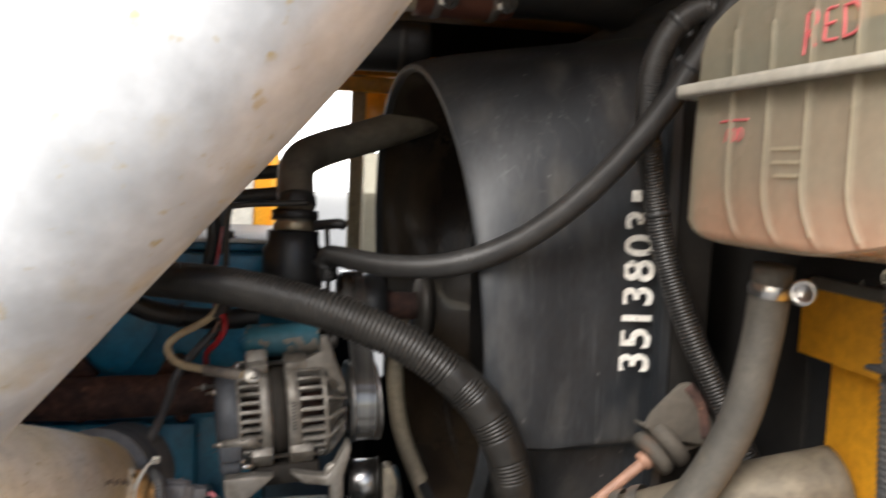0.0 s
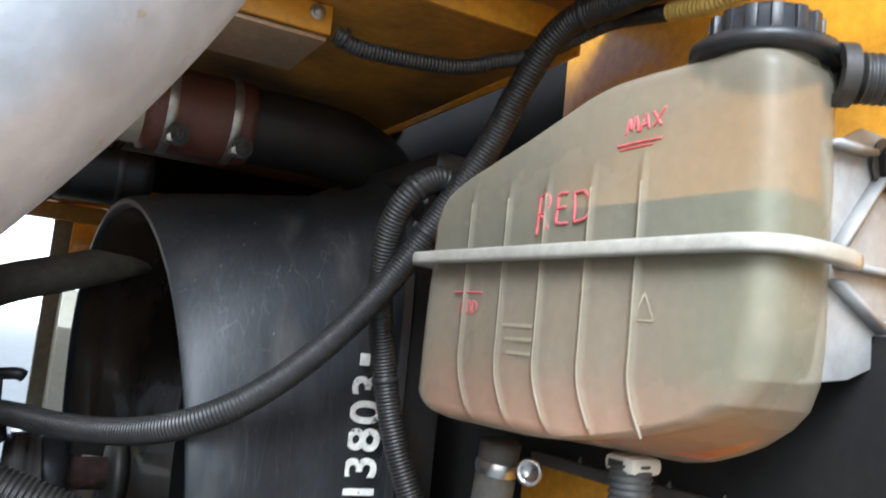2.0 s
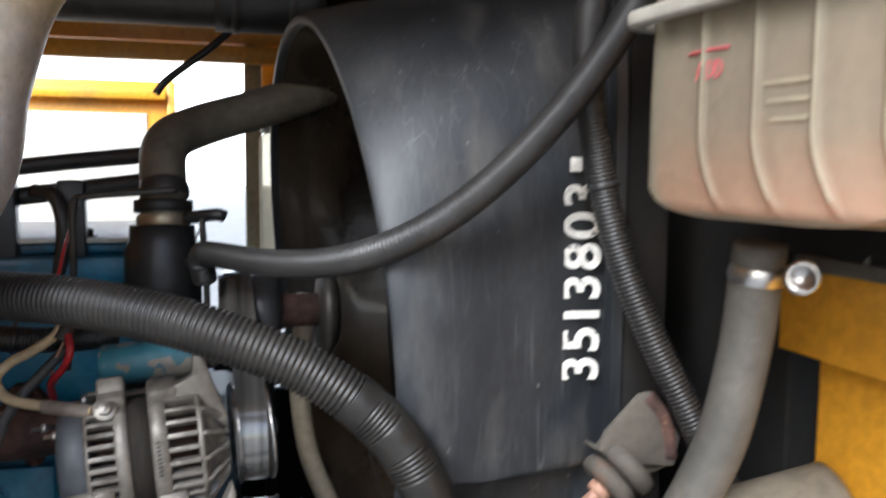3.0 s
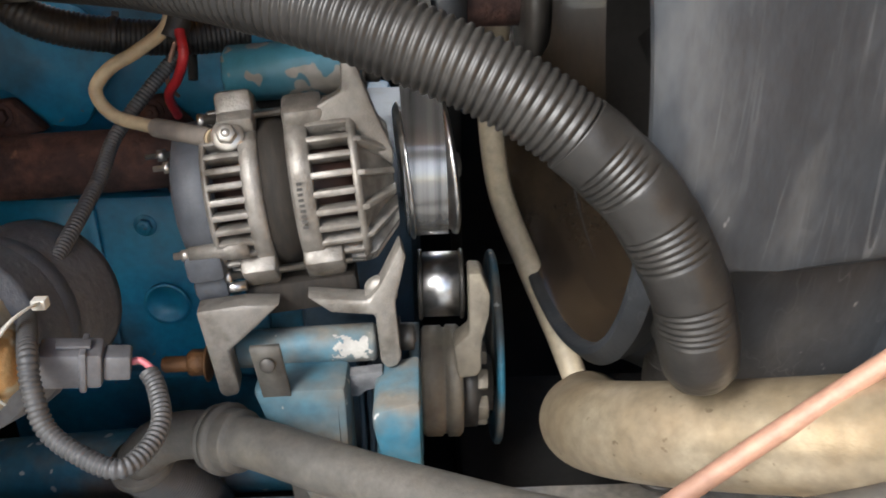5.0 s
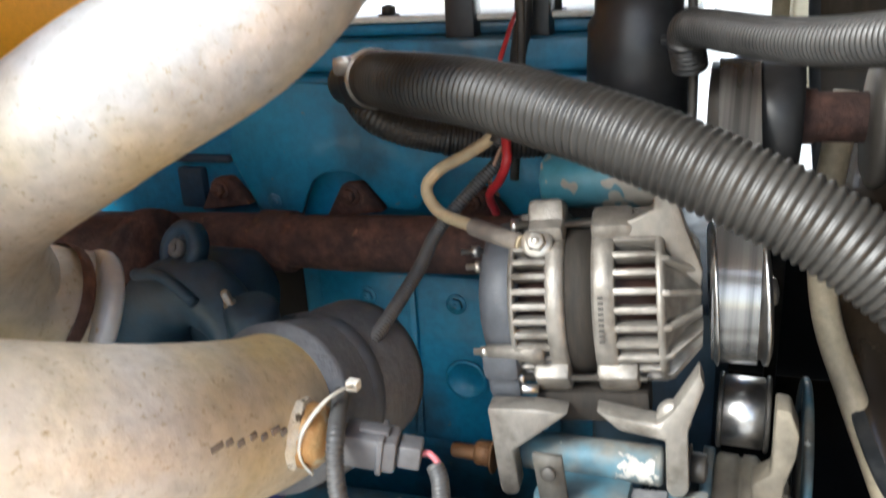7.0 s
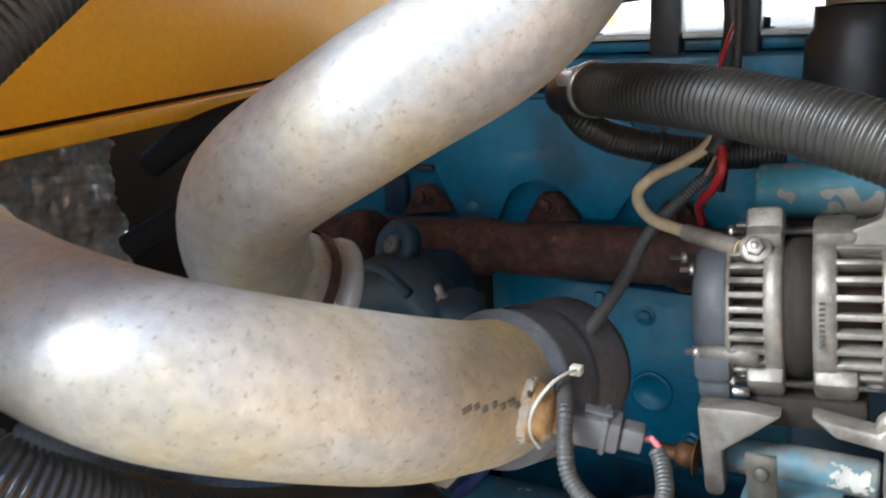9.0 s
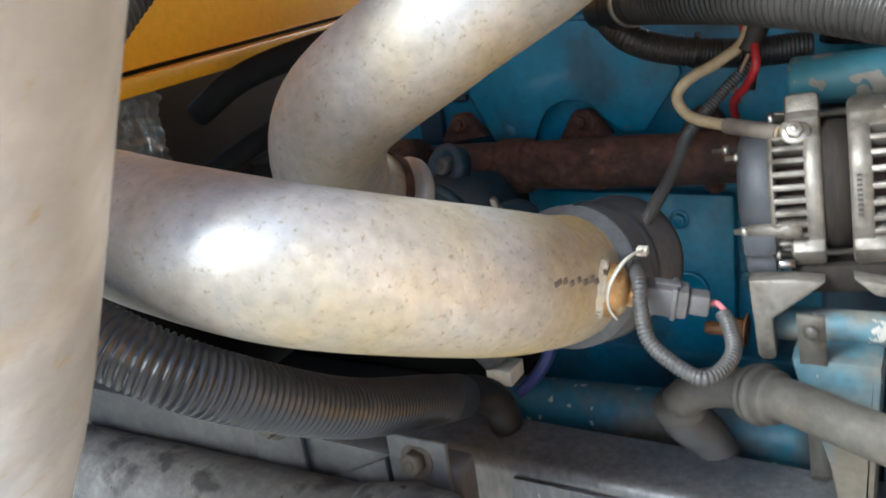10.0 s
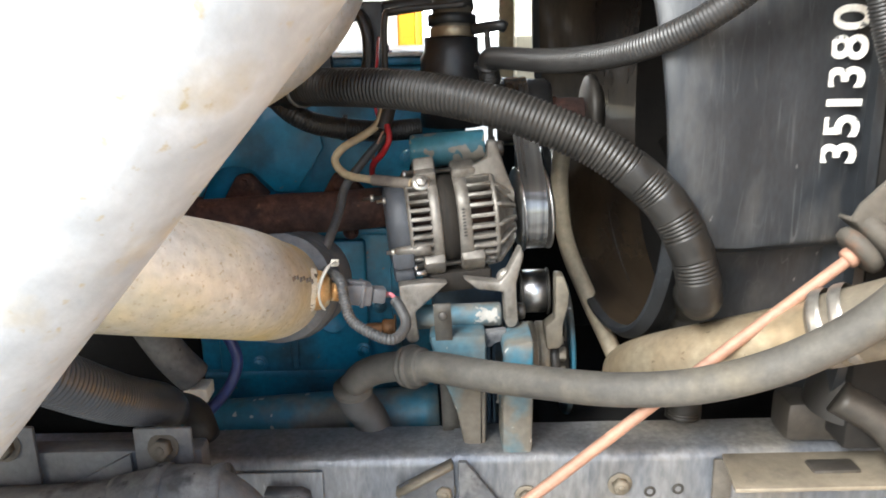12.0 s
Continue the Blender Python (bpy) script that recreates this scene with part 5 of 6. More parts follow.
part("pulley", turned([(0, 0), (0, 0.044), (0.008, 0.050), (0.032, 0.050), (0.040, 0.044), (0.040, 0)], (0.112, 1.27, 1.048), AX, 44), BLACK_PLASTIC, drive)
part("rear_pulley", turned([(0, 0), (0, 0.046), (0.034, 0.046), (0.034, 0)], (0.076, 1.27, 1.05), AX, 40), DARK_STEEL, drive)
part("shaft", turned([(0, 0), (0, 0.024), (0.012, 0.024), (0.014, 0.0215), (0.054, 0.0215), (0.054, 0)], (0.150, 1.27, 1.048), AX, 32), RUST, drive, "brown shaft")
part("disc", turned([(0, 0), (0, 0.045), (0.004, 0.055), (0.010, 0.058), (0.016, 0.055), (0.026, 0.04), (0.026, 0)], (0.202, 1.27, 1.045), AX, 44), DARK_STEEL, drive)
belt_pts = [(0.098, 1.29, 1.098), (0.099, 1.255, 1.098), (0.101, 1.228, 1.080), (0.104, 1.195, 1.0445), (0.108, 1.142, 1.006), (0.110, 1.103, 0.9786), (0.1105, 1.0873, 0.9616), (0.111, 1.0801, 0.9348), (0.1115, 1.0873, 0.9080), (0.112, 1.107, 0.8885), (0.1125, 1.129, 0.8815), (0.113, 1.16, 0.880)]
solid("drive_belt", sweep(curve(belt_pts, 0.006), 1, flat=[(-0.0165, -0.0022), (0.0165, -0.0022), (0.0165, 0.0022), (-0.0165, 0.0022)], up=(0, -0.8, 0.5)), BELT, "black ribbed drive belt round the alternator pulley", "belt")

hub_hose = thing("fan_clutch_line", (0.17, 1.12, 0.68), "dusty tan pipe beside the belt drive", "pipe")
part("tube", sweep(curve([(0.198, 1.391, 1.051), (0.190, 1.385, 0.972), (0.186, 1.38, 0.916), (0.197, 1.37, 0.823), (0.229, 1.345, 0.738), (0.262, 1.301, 0.664), (0.283, 1.258, 0.612)], 0.008), 0.0145, 18, wobble=0.05), BEIGE_PIPE, hub_hose)

# ---- hoses and looms ----
def loom_thing(name, pts, r, label, mat=LOOM, ties=(0.5,), **kw):
    """A corrugated tube with the ties strapped round it."""
    t = thing(name, (pts[-1][0], pts[-1][1], min(p[2] for p in pts) - r), label, "corrugated tube", "loom tubes")
    part("tube", loom(pts, r, **kw), mat, t)
    line = curve(pts, 0.002)
    for f in ties:
        k = min(len(line) - 4, max(3, int(f * len(line))))
        tie = part("cable_tie", sweep(line[k - 2:k + 2], lambda i: r + (0.0012 if 0 < i < 3 else 0.0004), 24), BLACK_PLASTIC, t)
        d = (line[k + 1] - line[k]).normalized()
        q = Vector((0, -1, 0.3)).cross(d).normalized() * (r + 0.002)
        part("tie_head", box((-0.003, -0.0025, -0.0025), (0.003, 0.0025, 0.004), 0.0008, None, axes(line[k] + q, d, q)), BLACK_PLASTIC, tie)
    return t


BIG = [(-0.1896, 1.1352, 1.1017), (-0.1406, 1.0829, 1.1057), (-0.0604, 1.0279, 1.1061), (0.0211, 0.9818, 1.0961), (0.0899, 0.9578, 1.0767), (0.1662, 0.9420, 1.0429), (0.2300, 0.9291, 0.9920), (0.2658, 0.9200, 0.9319), (0.2835, 0.9300, 0.8718), (0.297, 1.000, 0.856), (0.312, 1.055, 0.818), (0.320, 1.080, 0.730), (0.320, 1.080, 0.645)]
big = thing("wiring_loom_tube", (0.27, 0.9, 0.66), "thick black corrugated loom tube arching over the alternator", "corrugated tube", "loom tubes")
line = curve(BIG, 0.02)
cut = int(len(line) * 0.47)
part("tube", loom(line[:cut + 1], 0.0240, segs=36, pitch=0.0056, depth=0.0020, smooth_from=(-1, 0.05)), LOOM_DUSTY, big)
part("taped_tube", loom(line[cut:], 0.0246, segs=44, pitch=0.0044, depth=0.0014, taped=-1.0, bare_side=(-0.35, -0.92, 0.1)), LOOM_DUSTY, big, "tape-wrapped lower length with bare windows")
part("end_clamp", sweep(curve([(-0.192, 1.1375, 1.1015), (-0.188, 1.133, 1.1018)], 0.003), 0.0258, 32), ZINC, big)
part("end_collar", sweep(curve([(-0.212, 1.157, 1.097), (-0.190, 1.1355, 1.1016)], 0.006), 0.0248, 28), BLACK_RUBBER, big)
part("clamp_screw", box((-0.222, 1.120, 1.106), (-0.204, 1.134, 1.121), 0.003), ZINC, big)
part("end_fitting", sweep(curve([(-0.240, 1.182, 1.091), (-0.204, 1.149, 1.099)], 0.006), 0.020, 20), BLACK_PLASTIC, big)
loom_thing("sensor_loom_tube", [(-0.235, 1.18, 1.085), (-0.205, 1.165, 1.062), (-0.165, 1.18, 1.045), (-0.10, 1.20, 1.035), (-0.04, 1.22, 1.035)], 0.015, "thin black corrugated tube behind the thick loom", pitch=0.004, depth=0.001)
THIN = [(0.0611, 1.2141, 1.0993), (0.0585, 1.1979, 1.1287), (0.0758, 1.1673, 1.1331), (0.1284, 1.0801, 1.1324), (0.1775, 0.9991, 1.1401), (0.2225, 0.9373, 1.1575), (0.2664, 0.9032, 1.1833), (0.3104, 0.8891, 1.2174), (0.3524, 0.8805, 1.2587), (0.3897, 0.8697, 1.3053), (0.4211, 0.8547, 1.3568), (0.4480, 0.8327, 1.4141), (0.4732, 0.8032, 1.4764), (0.4844, 0.7707, 1.5348), (0.4941, 0.7365, 1.5814), (0.5047, 0.7051, 1.6026), (0.5152, 0.6606, 1.6063), (0.5182, 0.5976, 1.6070), (0.5159, 0.5002, 1.5987), (0.5144, 0.3600, 1.5762)]
loom_thing("loom_tube", THIN, 0.0150, "black corrugated tube slung across the fan shroud", ties=(0.02, 0.52, 0.74), pitch=0.0042, depth=0.0013, segs=24)
VERT = [(0.4577, 0.8356, 1.4347), (0.4343, 0.8345, 1.4413), (0.4062, 0.8425, 1.4193), (0.3979, 0.8681, 1.3753), (0.4103, 0.8980, 1.3130), (0.4310, 0.9161, 1.2413), (0.4505, 0.9099, 1.1595), (0.4765, 0.8909, 1.0806), (0.5061, 0.8721, 1.0123), (0.5364, 0.8505, 0.9418), (0.5752, 0.8254, 0.8611)]
loom_thing("loom_tube", VERT, 0.0145, "black corrugated tube hanging beside the stencilled shroud", ties=(0.08, 0.42), pitch=0.0042, depth=0.0014, segs=24)
loom_thing("loom_tube", [(0.284, 0.79, 1.549), (0.316, 0.79, 1.541), (0.411, 0.785, 1.548), (0.457, 0.772, 1.562), (0.495, 0.752, 1.575), (0.518, 0.725, 1.590), (0.536, 0.69, 1.602), (0.537, 0.64, 1.593), (0.536, 0.607, 1.586)], 0.0085, "thin black loom tube under the hood panel", ties=(0.03, 0.6), pitch=0.004, depth=0.0009)
loom_thing("loom_tube", [(0.536, 0.607, 1.586), (0.536, 0.556, 1.577), (0.536, 0.495, 1.577), (0.536, 0.426, 1.579), (0.536, 0.36, 1.585)], 0.0095, "thin yellow loom tube under the hood panel", mat=YELLOW_LOOM, ties=(), pitch=0.005, depth=0.0012)
LOWL = [(-0.6143, 0.6831, 1.0210), (-0.5108, 0.6378, 0.9955), (-0.4217, 0.6250, 0.9721), (-0.3542, 0.6568, 0.9232), (-0.3289, 0.7635, 0.8417), (-0.3379, 0.8962, 0.7688), (-0.3608, 0.9884, 0.7157)]
lowl = thing("wiring_loom_tube", (-0.4, 0.8, 0.7), "thick black corrugated tube under the stained pipe", "corrugated tube", "loom tubes")
part("tube", loom(LOWL, 0.0250, pitch=0.0056, depth=0.0025, segs=28, smooth_from=(0.90, 1.0)), LOOM_SKY_SHEEN, lowl)
part("tail", sweep(curve([(-0.357, 0.975, 0.724), (-0.358, 1.015, 0.706), (-0.346, 1.045, 0.68), (-0.340, 1.055, 0.642)], 0.006), 0.0195, 22, wobble=0.12), BLACK_RUBBER, lowl, "taped black tail")
loom_thing("wiring_loom_tube", [(-0.50, 0.47, 0.99), (-0.42, 0.54, 1.06), (-0.379, 0.601, 1.118), (-0.366, 0.635, 1.148), (-0.362, 0.676, 1.18), (-0.355, 0.736, 1.223), (-0.37, 0.84, 1.29), (-0.45, 0.98, 1.34), (-0.60, 1.10, 1.36)], 0.027, "thick black corrugated tube beside the intake pipe")

HOSE = [(-0.105, 1.105, 0.60), (-0.118, 1.085, 0.650), (-0.131, 1.055, 0.690), (-0.1331, 1.0341, 0.7192), (-0.1155, 1.0335, 0.7388), (-0.0824, 1.0296, 0.7495), (-0.0281, 0.9987, 0.7626), (0.0334, 0.9632, 0.7659), (0.1059, 0.9195, 0.7740), (0.1853, 0.8744, 0.7855), (0.2663, 0.8369, 0.8079), (0.3461, 0.8029, 0.8511), (0.4150, 0.7686, 0.9206), (0.4548, 0.7471, 1.0073), (0.4676, 0.7325, 1.0932), (0.4690, 0.7200, 1.1800)]
ch = thing("coolant_hose", (0.2, 0.85, 0.62), "dusty grey rubber coolant hose from the tank's foot to the engine", "hose")
part("hose", sweep(curve(HOSE[3:], 0.008), 0.0195, 30, wobble=0.03), RUBBER, ch)
part("corrugated_sleeve", loom(HOSE[:4], 0.0245, pitch=0.0042, depth=0.0024, segs=28), LOOM_GREY, ch)
part("sleeve_rim", sweep(curve([(-0.1329, 1.0365, 0.714), (-0.1331, 1.0345, 0.721)], 0.002), 0.0262, 28), RUBBER, ch)
part("joint", sweep(curve([(-0.064, 1.0195, 0.7540), (-0.052, 1.0125, 0.7570), (-0.038, 1.0045, 0.7603)], 0.003), lambda i: 0.0265 if 1 <= i <= 2 else 0.0245, 30), RUBBER, ch)
part("joint_rim", sweep(curve([(-0.055, 1.0143, 0.7562), (-0.049, 1.0108, 0.7577)], 0.003), 0.0285, 30), RUBBER, ch)
cb = part("clamp_band", band([(0.4688, 0.7225, 1.152), (0.4689, 0.7215, 1.158), (0.469, 0.7205, 1.164)], 0.0202, 0.014), BRIGHT_STEEL, ch)
part("clamp_screw", turned([(0, 0), (0, 0.011), (0.003, 0.0125), (0.006, 0.0125), (0.007, 0.009), (0.003, 0.007), (0.003, 0)], (0.478, 0.683, 1.160), (-0.75, -0.65, 0), 24), BRIGHT_STEEL, cb)

vent = thing("overflow_hose", (0.49, 0.55, 0.95), "grey corrugated loom hose under the tank", "hose")
# dense corrugated loom, without any steel coil round it
part("hose", loom([(0.477, 0.553, 1.19), (0.480, 0.553, 1.12), (0.484, 0.552, 1.04), (0.49, 0.55, 0.92), (0.50, 0.55, 0.75)], 0.0170, pitch=0.0052, depth=0.0018, segs=22), LOOM_GREY, vent)
vb = part("clamp_band", box((0.463, 0.537, 1.182), (0.495, 0.569, 1.196), 0.005), WHITE_PLASTIC, vent, "pale spring clamp")
part("clamp_slot", box((0.4615, 0.546, 1.186), (0.463, 0.562, 1.192), 0.0005), DARK_STEEL, vb)
part("clamp_tie", box((0.458, 0.535, 1.115), (0.50, 0.571, 1.120), 0.002), BLACK_PLASTIC, vent)

stay = thing("stay_rod", (0.1, 0.8, 0.6), "copper coloured stay rod ending in a grey rubber boot", "rod")
part("rod", sweep(curve([(0.452, 0.897, 0.941), (0.277, 0.888, 0.804), (0.0654, 0.846, 0.656), (-0.028, 0.823, 0.600)], 0.02), 0.0068, 20), BRASSY, stay)
RD = Vector((0.75, 0.03, 0.63)).normalized()
for at, rr, hh, nm in ((-0.004, 0.012, 0.012, "ferrule"), (0.006, 0.030, 0.018, "grommet"), (0.026, 0.034, 0.020, "grommet")):
    q = Vector((0.430, 0.896, 0.925)) + RD * at
    part(nm, turned([(0, 0), (0, rr * 0.75), (hh * 0.15, rr * 0.94), (hh * 0.5, rr), (hh * 0.85, rr * 0.94), (hh, rr * 0.75), (hh, 0)], q, RD, 32), BRASSY if nm == "ferrule" else TAN_RUBBER, stay, "" if nm == "ferrule" else "dusty worn rubber ring")
part("cup", slab([(0.423, 0.891, 0.972), (0.431, 0.891, 0.988), (0.465, 0.891, 1.022), (0.477, 0.891, 1.024), (0.511, 0.891, 0.977), (0.505, 0.891, 0.947), (0.471, 0.891, 0.952), (0.439, 0.891, 0.957)], -0.007, 0.003), TAN_RUBBER, stay, "worn grey bracket plate with rust patches")
part("cup_fold", sweep(curve([(0.423, 0.895, 0.972), (0.449, 0.903, 0.954), (0.481, 0.911, 0.938), (0.511, 0.915, 0.944)], 0.006), 1, flat=[(-0.012, -0.002), (0.012, -0.002), (0.012, 0.002), (-0.012, 0.002)], up=(0, 0, 1)), TAN_RUBBER, stay)
part("rust_edge", sweep(curve([(0.474, 0.887, 1.019), (0.493, 0.886, 0.994), (0.501, 0.886, 0.957)], 0.006), 0.006, 10, wobble=0.4), RUST, stay)

cream = thing("lower_charge_pipe", (0.3, 0.95, 0.70), "dust coated pale metal pipe with a clamp on its end", "pipe")
part("tube", sweep(curve([(0.262, 1.13, 0.685), (0.244, 1.075, 0.715), (0.252, 1.022, 0.747), (0.282, 0.975, 0.777), (0.330, 0.932, 0.806), (0.386, 0.889, 0.838), (0.417, 0.862, 0.860)], 0.01), 0.0385, 40), CREAM_PIPE, cream)
part("sleeve", sweep(curve([(0.400, 0.877, 0.848), (0.4523, 0.833, 0.882), (0.5166, 0.793, 0.918), (0.60, 0.78, 0.94)], 0.01), 0.041, 36, wobble=0.04), TAN_CAST, cream, "dusty tan outlet")
part("clamp_band", band([(0.400, 0.874, 0.853), (0.405, 0.870, 0.856), (0.410, 0.866, 0.859)], 0.0425, 0.010), ZINC, cream)
part("clamp_band", band([(0.416, 0.862, 0.8625), (0.421, 0.858, 0.8655), (0.426, 0.854, 0.8685)], 0.0425, 0.010), ZINC, cream)

# unreadable dark scribbles on the pipe beside the sensor
for x, y, z, nx, ny, nz in [(-0.16, 0.828, 0.937, 0.974, -0.167, 0.153), (-0.158, 0.837, 0.935, 0.975, -0.148, 0.169), (-0.156, 0.845, 0.93, 0.981, -0.135, 0.138), (-0.155, 0.856, 0.928, 0.984, -0.076, 0.16), (-0.153, 0.864, 0.923, 0.985, -0.109, 0.134), (-0.152, 0.875, 0.921, 0.982, -0.068, 0.177), (-0.151, 0.882, 0.916, 0.984, -0.097, 0.147)]:
    n = Vector((nx, ny, nz))
    m = axes(Vector((x, y, z)) + n * 0.0002, n.cross(Vector((0, 0, 1))), n.cross(Vector((0, 0, 1))).cross(-n))
    w = 0.0026 + 0.0040 * abs(noise.noise(Vector((x * 300, y * 300, 0))))
    part("mark", box((-w, -0.0024, -0.0010), (w, 0.0020, 0.0006), 0.0006, None, m), GREY_CABLE, low, "dark scribbled mark")

# ---- temperature sensor on the stained pipe ----
sen = thing("temperature_sensor", (-0.14, 0.93, 0.86), "plug sensor in a brass boss with a white cable tie", "sensor")
D = Vector((0.0835, 0.021, -0.015)).normalized()
S0 = Vector((-0.1585, 0.9075, 0.8985))
part("boss", turned([(-0.008, 0), (-0.008, 0.022), (0.008, 0.0225), (0.017, 0.0205), (0.022, 0.015), (0.022, 0)], S0, D, 24), BRASS, sen)
crust = turned([(-0.012, 0.0), (-0.012, 0.0255), (-0.004, 0.0255), (-0.001, 0.025), (0.0025, 0.0245), (0.0045, 0.0232), (0.0055, 0.0215)], S0, D, 48)
for v in crust.verts:
    v.co += (v.co - S0) * 0.07 * noise.noise(v.co * 160) + D * 0.002 * noise.noise(v.co * 320)
part("crust", crust, SEALANT, sen, "white sealant crust")
part("hex", turned([(0, 0), (0, 0.012), (0.010, 0.012), (0.010, 0)], S0 + D * 0.022, D, 6), BRASS, sen)
pm = axes(S0 + D * 0.032, D, (0, 0, 1))
part("plug", box((0, -0.012, -0.012), (0.037, 0.012, 0.012), 0.003, None, pm), GREY_PLASTIC, sen)
part("plug_tail", box((0.037, -0.0085, -0.0085), (0.053, 0.0085, 0.0085), 0.002, None, pm), GREY_PLASTIC, sen)
part("plug_collar", box((0.024, -0.0135, -0.0135), (0.028, 0.0135, 0.0135), 0.001, None, pm), GREY_PLASTIC, sen)
part("plug_latch", box((0.010, 0.012, -0.005), (0.030, 0.0145, 0.005), 0.001, None, pm), GREY_PLASTIC, sen)
e0 = S0 + D * 0.085
part("wire", sweep(curve([e0, e0 + Vector((0.006, 0, 0.001)), e0 + Vector((0.014, -0.002, -0.006))], 0.002), 0.0022, 10), PINK_WIRE, sen)
part("wire", sweep(curve([e0 + Vector((0, 0.004, -0.003)), e0 + Vector((0.008, 0.003, -0.003)), e0 + Vector((0.014, 0, -0.010))], 0.002), 0.0018, 10), GREY_CABLE, sen)
part("cable_tie", sweep(curve([(-0.1415, 0.893, 0.880), (-0.1455, 0.889, 0.890), (-0.1460, 0.888, 0.902), (-0.1430, 0.893, 0.914), (-0.1385, 0.912, 0.922), (-0.1350, 0.932, 0.922), (-0.1340, 0.945, 0.918)], 0.003), 1,
     flat=[(-0.0024, -0.0008), (0.0024, -0.0008), (0.0024, 0.0008), (-0.0024, 0.0008)]), WHITE_PLASTIC, sen)
part("tie_head", box((-0.139, 0.943, 0.914), (-0.130, 0.951, 0.921), 0.001), WHITE_PLASTIC, sen)
SL = [(-0.088, 1.18, 1.03), (-0.118, 1.160, 0.998), (-0.141, 1.135, 0.968), (-0.146, 1.0949, 0.9435), (-0.1556, 1.0202, 0.9126), (-0.156, 0.9669, 0.9035), (-0.1428, 0.9425, 0.9085), (-0.1233, 0.8989, 0.9115), (-0.1182, 0.8843, 0.8965), (-0.1099, 0.8734, 0.8747), (-0.0884, 0.8635, 0.8627), (-0.0674, 0.8586, 0.8571), (-0.0560, 0.8742, 0.8583), (-0.0525, 0.8940, 0.8640), (-0.0600, 0.9150, 0.8735), (-0.0660, 0.9230, 0.8790)]
loom_thing("sensor_loom_tube", SL, 0.0062, "thin black loom tube looping to the pipe's sensor", mat=LOOM_GREY, ties=(), pitch=0.0034, depth=0.0009, segs=14)

# ---- cables at the alternator ----
solid("battery_cable", sweep(curve([(-0.048, 1.083, 0.981), (-0.075, 1.097, 0.982), (-0.105, 1.12, 0.981), (-0.140, 1.14, 0.985), (-0.155, 1.15, 1.003), (-0.142, 1.155, 1.020), (-0.118, 1.158, 1.033), (-0.095, 1.165, 1.050), (-0.088, 1.18, 1.075)], 0.004), lambda i: 0.0068 if i < 11 else 0.0055, 16), BEIGE, "beige battery cable with a grey sleeve at the alternator", "cable")
solid("cable_sleeve", sweep(curve([(-0.050, 1.0835, 0.981), (-0.075, 1.097, 0.982), (-0.100, 1.116, 0.981)], 0.004), 0.0076, 16), GREY_CABLE, "grey crimp sleeve on the battery cable", "cable sleeve")
solid("red_cable", sweep(curve([(-0.083, 1.16, 1.048), (-0.080, 1.15, 1.030), (-0.090, 1.16, 1.010), (-0.106, 1.18, 0.990), (-0.11, 1.21, 0.965)], 0.004), 0.0042, 12), RED_WIRE, "short red wire beside the battery cable", "cable")
solid("red_cable", sweep(curve([(-0.092, 1.17, 1.045), (-0.100, 1.18, 1.08), (-0.098, 1.23, 1.13), (-0.10, 1.30, 1.16)], 0.004), 0.0022, 10), RED_WIRE, "thin red wire rising behind the loom", "cable")
solid("brown_cable", sweep(curve([(-0.086, 1.165, 1.045), (-0.098, 1.17, 1.02), (-0.105, 1.18, 1.0), (-0.104, 1.2, 0.985)], 0.004), 0.0018, 8), BRASSY, "thin brown wire beside the battery cable", "cable")
solid("cable_wrap", sweep(curve([(-0.092, 1.165, 1.040), (-0.084, 1.175, 1.060), (-0.075, 1.20, 1.10)], 0.005), 0.011, 16), BLACK_RUBBER, "black taped wire bundle", "cable wrap")
solid("vacuum_hose", sweep(curve([(-0.345, 1.13, 0.80), (-0.318, 1.12, 0.765), (-0.305, 1.12, 0.725), (-0.318, 1.11, 0.688), (-0.345, 1.10, 0.658)], 0.006), 0.008, 16), INDIGO, "thin dark blue hose under the turbocharger", "hose")
white_tube = thing("drain_fitting", (-0.32, 1.06, 0.70), "pale grey drain tube with a white cap", "fitting")
part("tube", sweep(curve([(-0.412, 1.07, 0.81), (-0.385, 1.08, 0.752), (-0.360, 1.09, 0.712)], 0.006), 0.024, 20, wobble=0.15), DUSTY, white_tube)
part("cap", box((-0.371, 1.072, 0.683), (-0.338, 1.108, 0.703), 0.002), WHITE_PLASTIC, white_tube)


def foil_blanket():
    """Quilted foil, crumpled, with a torn edge, hung in front of the lower panel."""
    bm = bmesh.new()
    n, m = 90, 60
    g = []
    for i in range(n + 1):
        col = []
        for j in range(m + 1):
            u, v = i / n, j / m
            y = 0.76 + (0.37 + 0.02 * noise.noise(Vector((v * 5, 2, 0))) + 0.005 * noise.noise(Vector((v * 19, 5, 0)))) * u
            z = 0.86 + 0.195 * v
            quilt = 0.0025 * (abs(math.sin(y * 180)) ** 0.5 + abs(math.sin((z + y * 0.15) * 230)) ** 0.5)
            x = -0.885 + quilt + 0.008 * noise.noise(Vector((y * 13, z * 13, 1))) + 0.004 * noise.noise(Vector((y * 45, z * 60, 4)))
            col.append(bm.verts.new((x, y, z)))
        g.append(col)
    for i in range(n):
        for j in range(m):
            bm.faces.new((g[i][j], g[i + 1][j], g[i + 1][j + 1], g[i][j + 1]))
    r = bmesh.ops.extrude_face_region(bm, geom=bm.faces[:])
    bmesh.ops.translate(bm, verts=[v for v in r["geom"] if isinstance(v, bmesh.types.BMVert)], vec=(-0.012, 0, 0))
    bmesh.ops.recalc_face_normals(bm, faces=bm.faces)
    return bm


solid("foil_blanket", foil_blanket(), FOIL, "crumpled quilted silver foil insulation under the fire wall", "insulation")
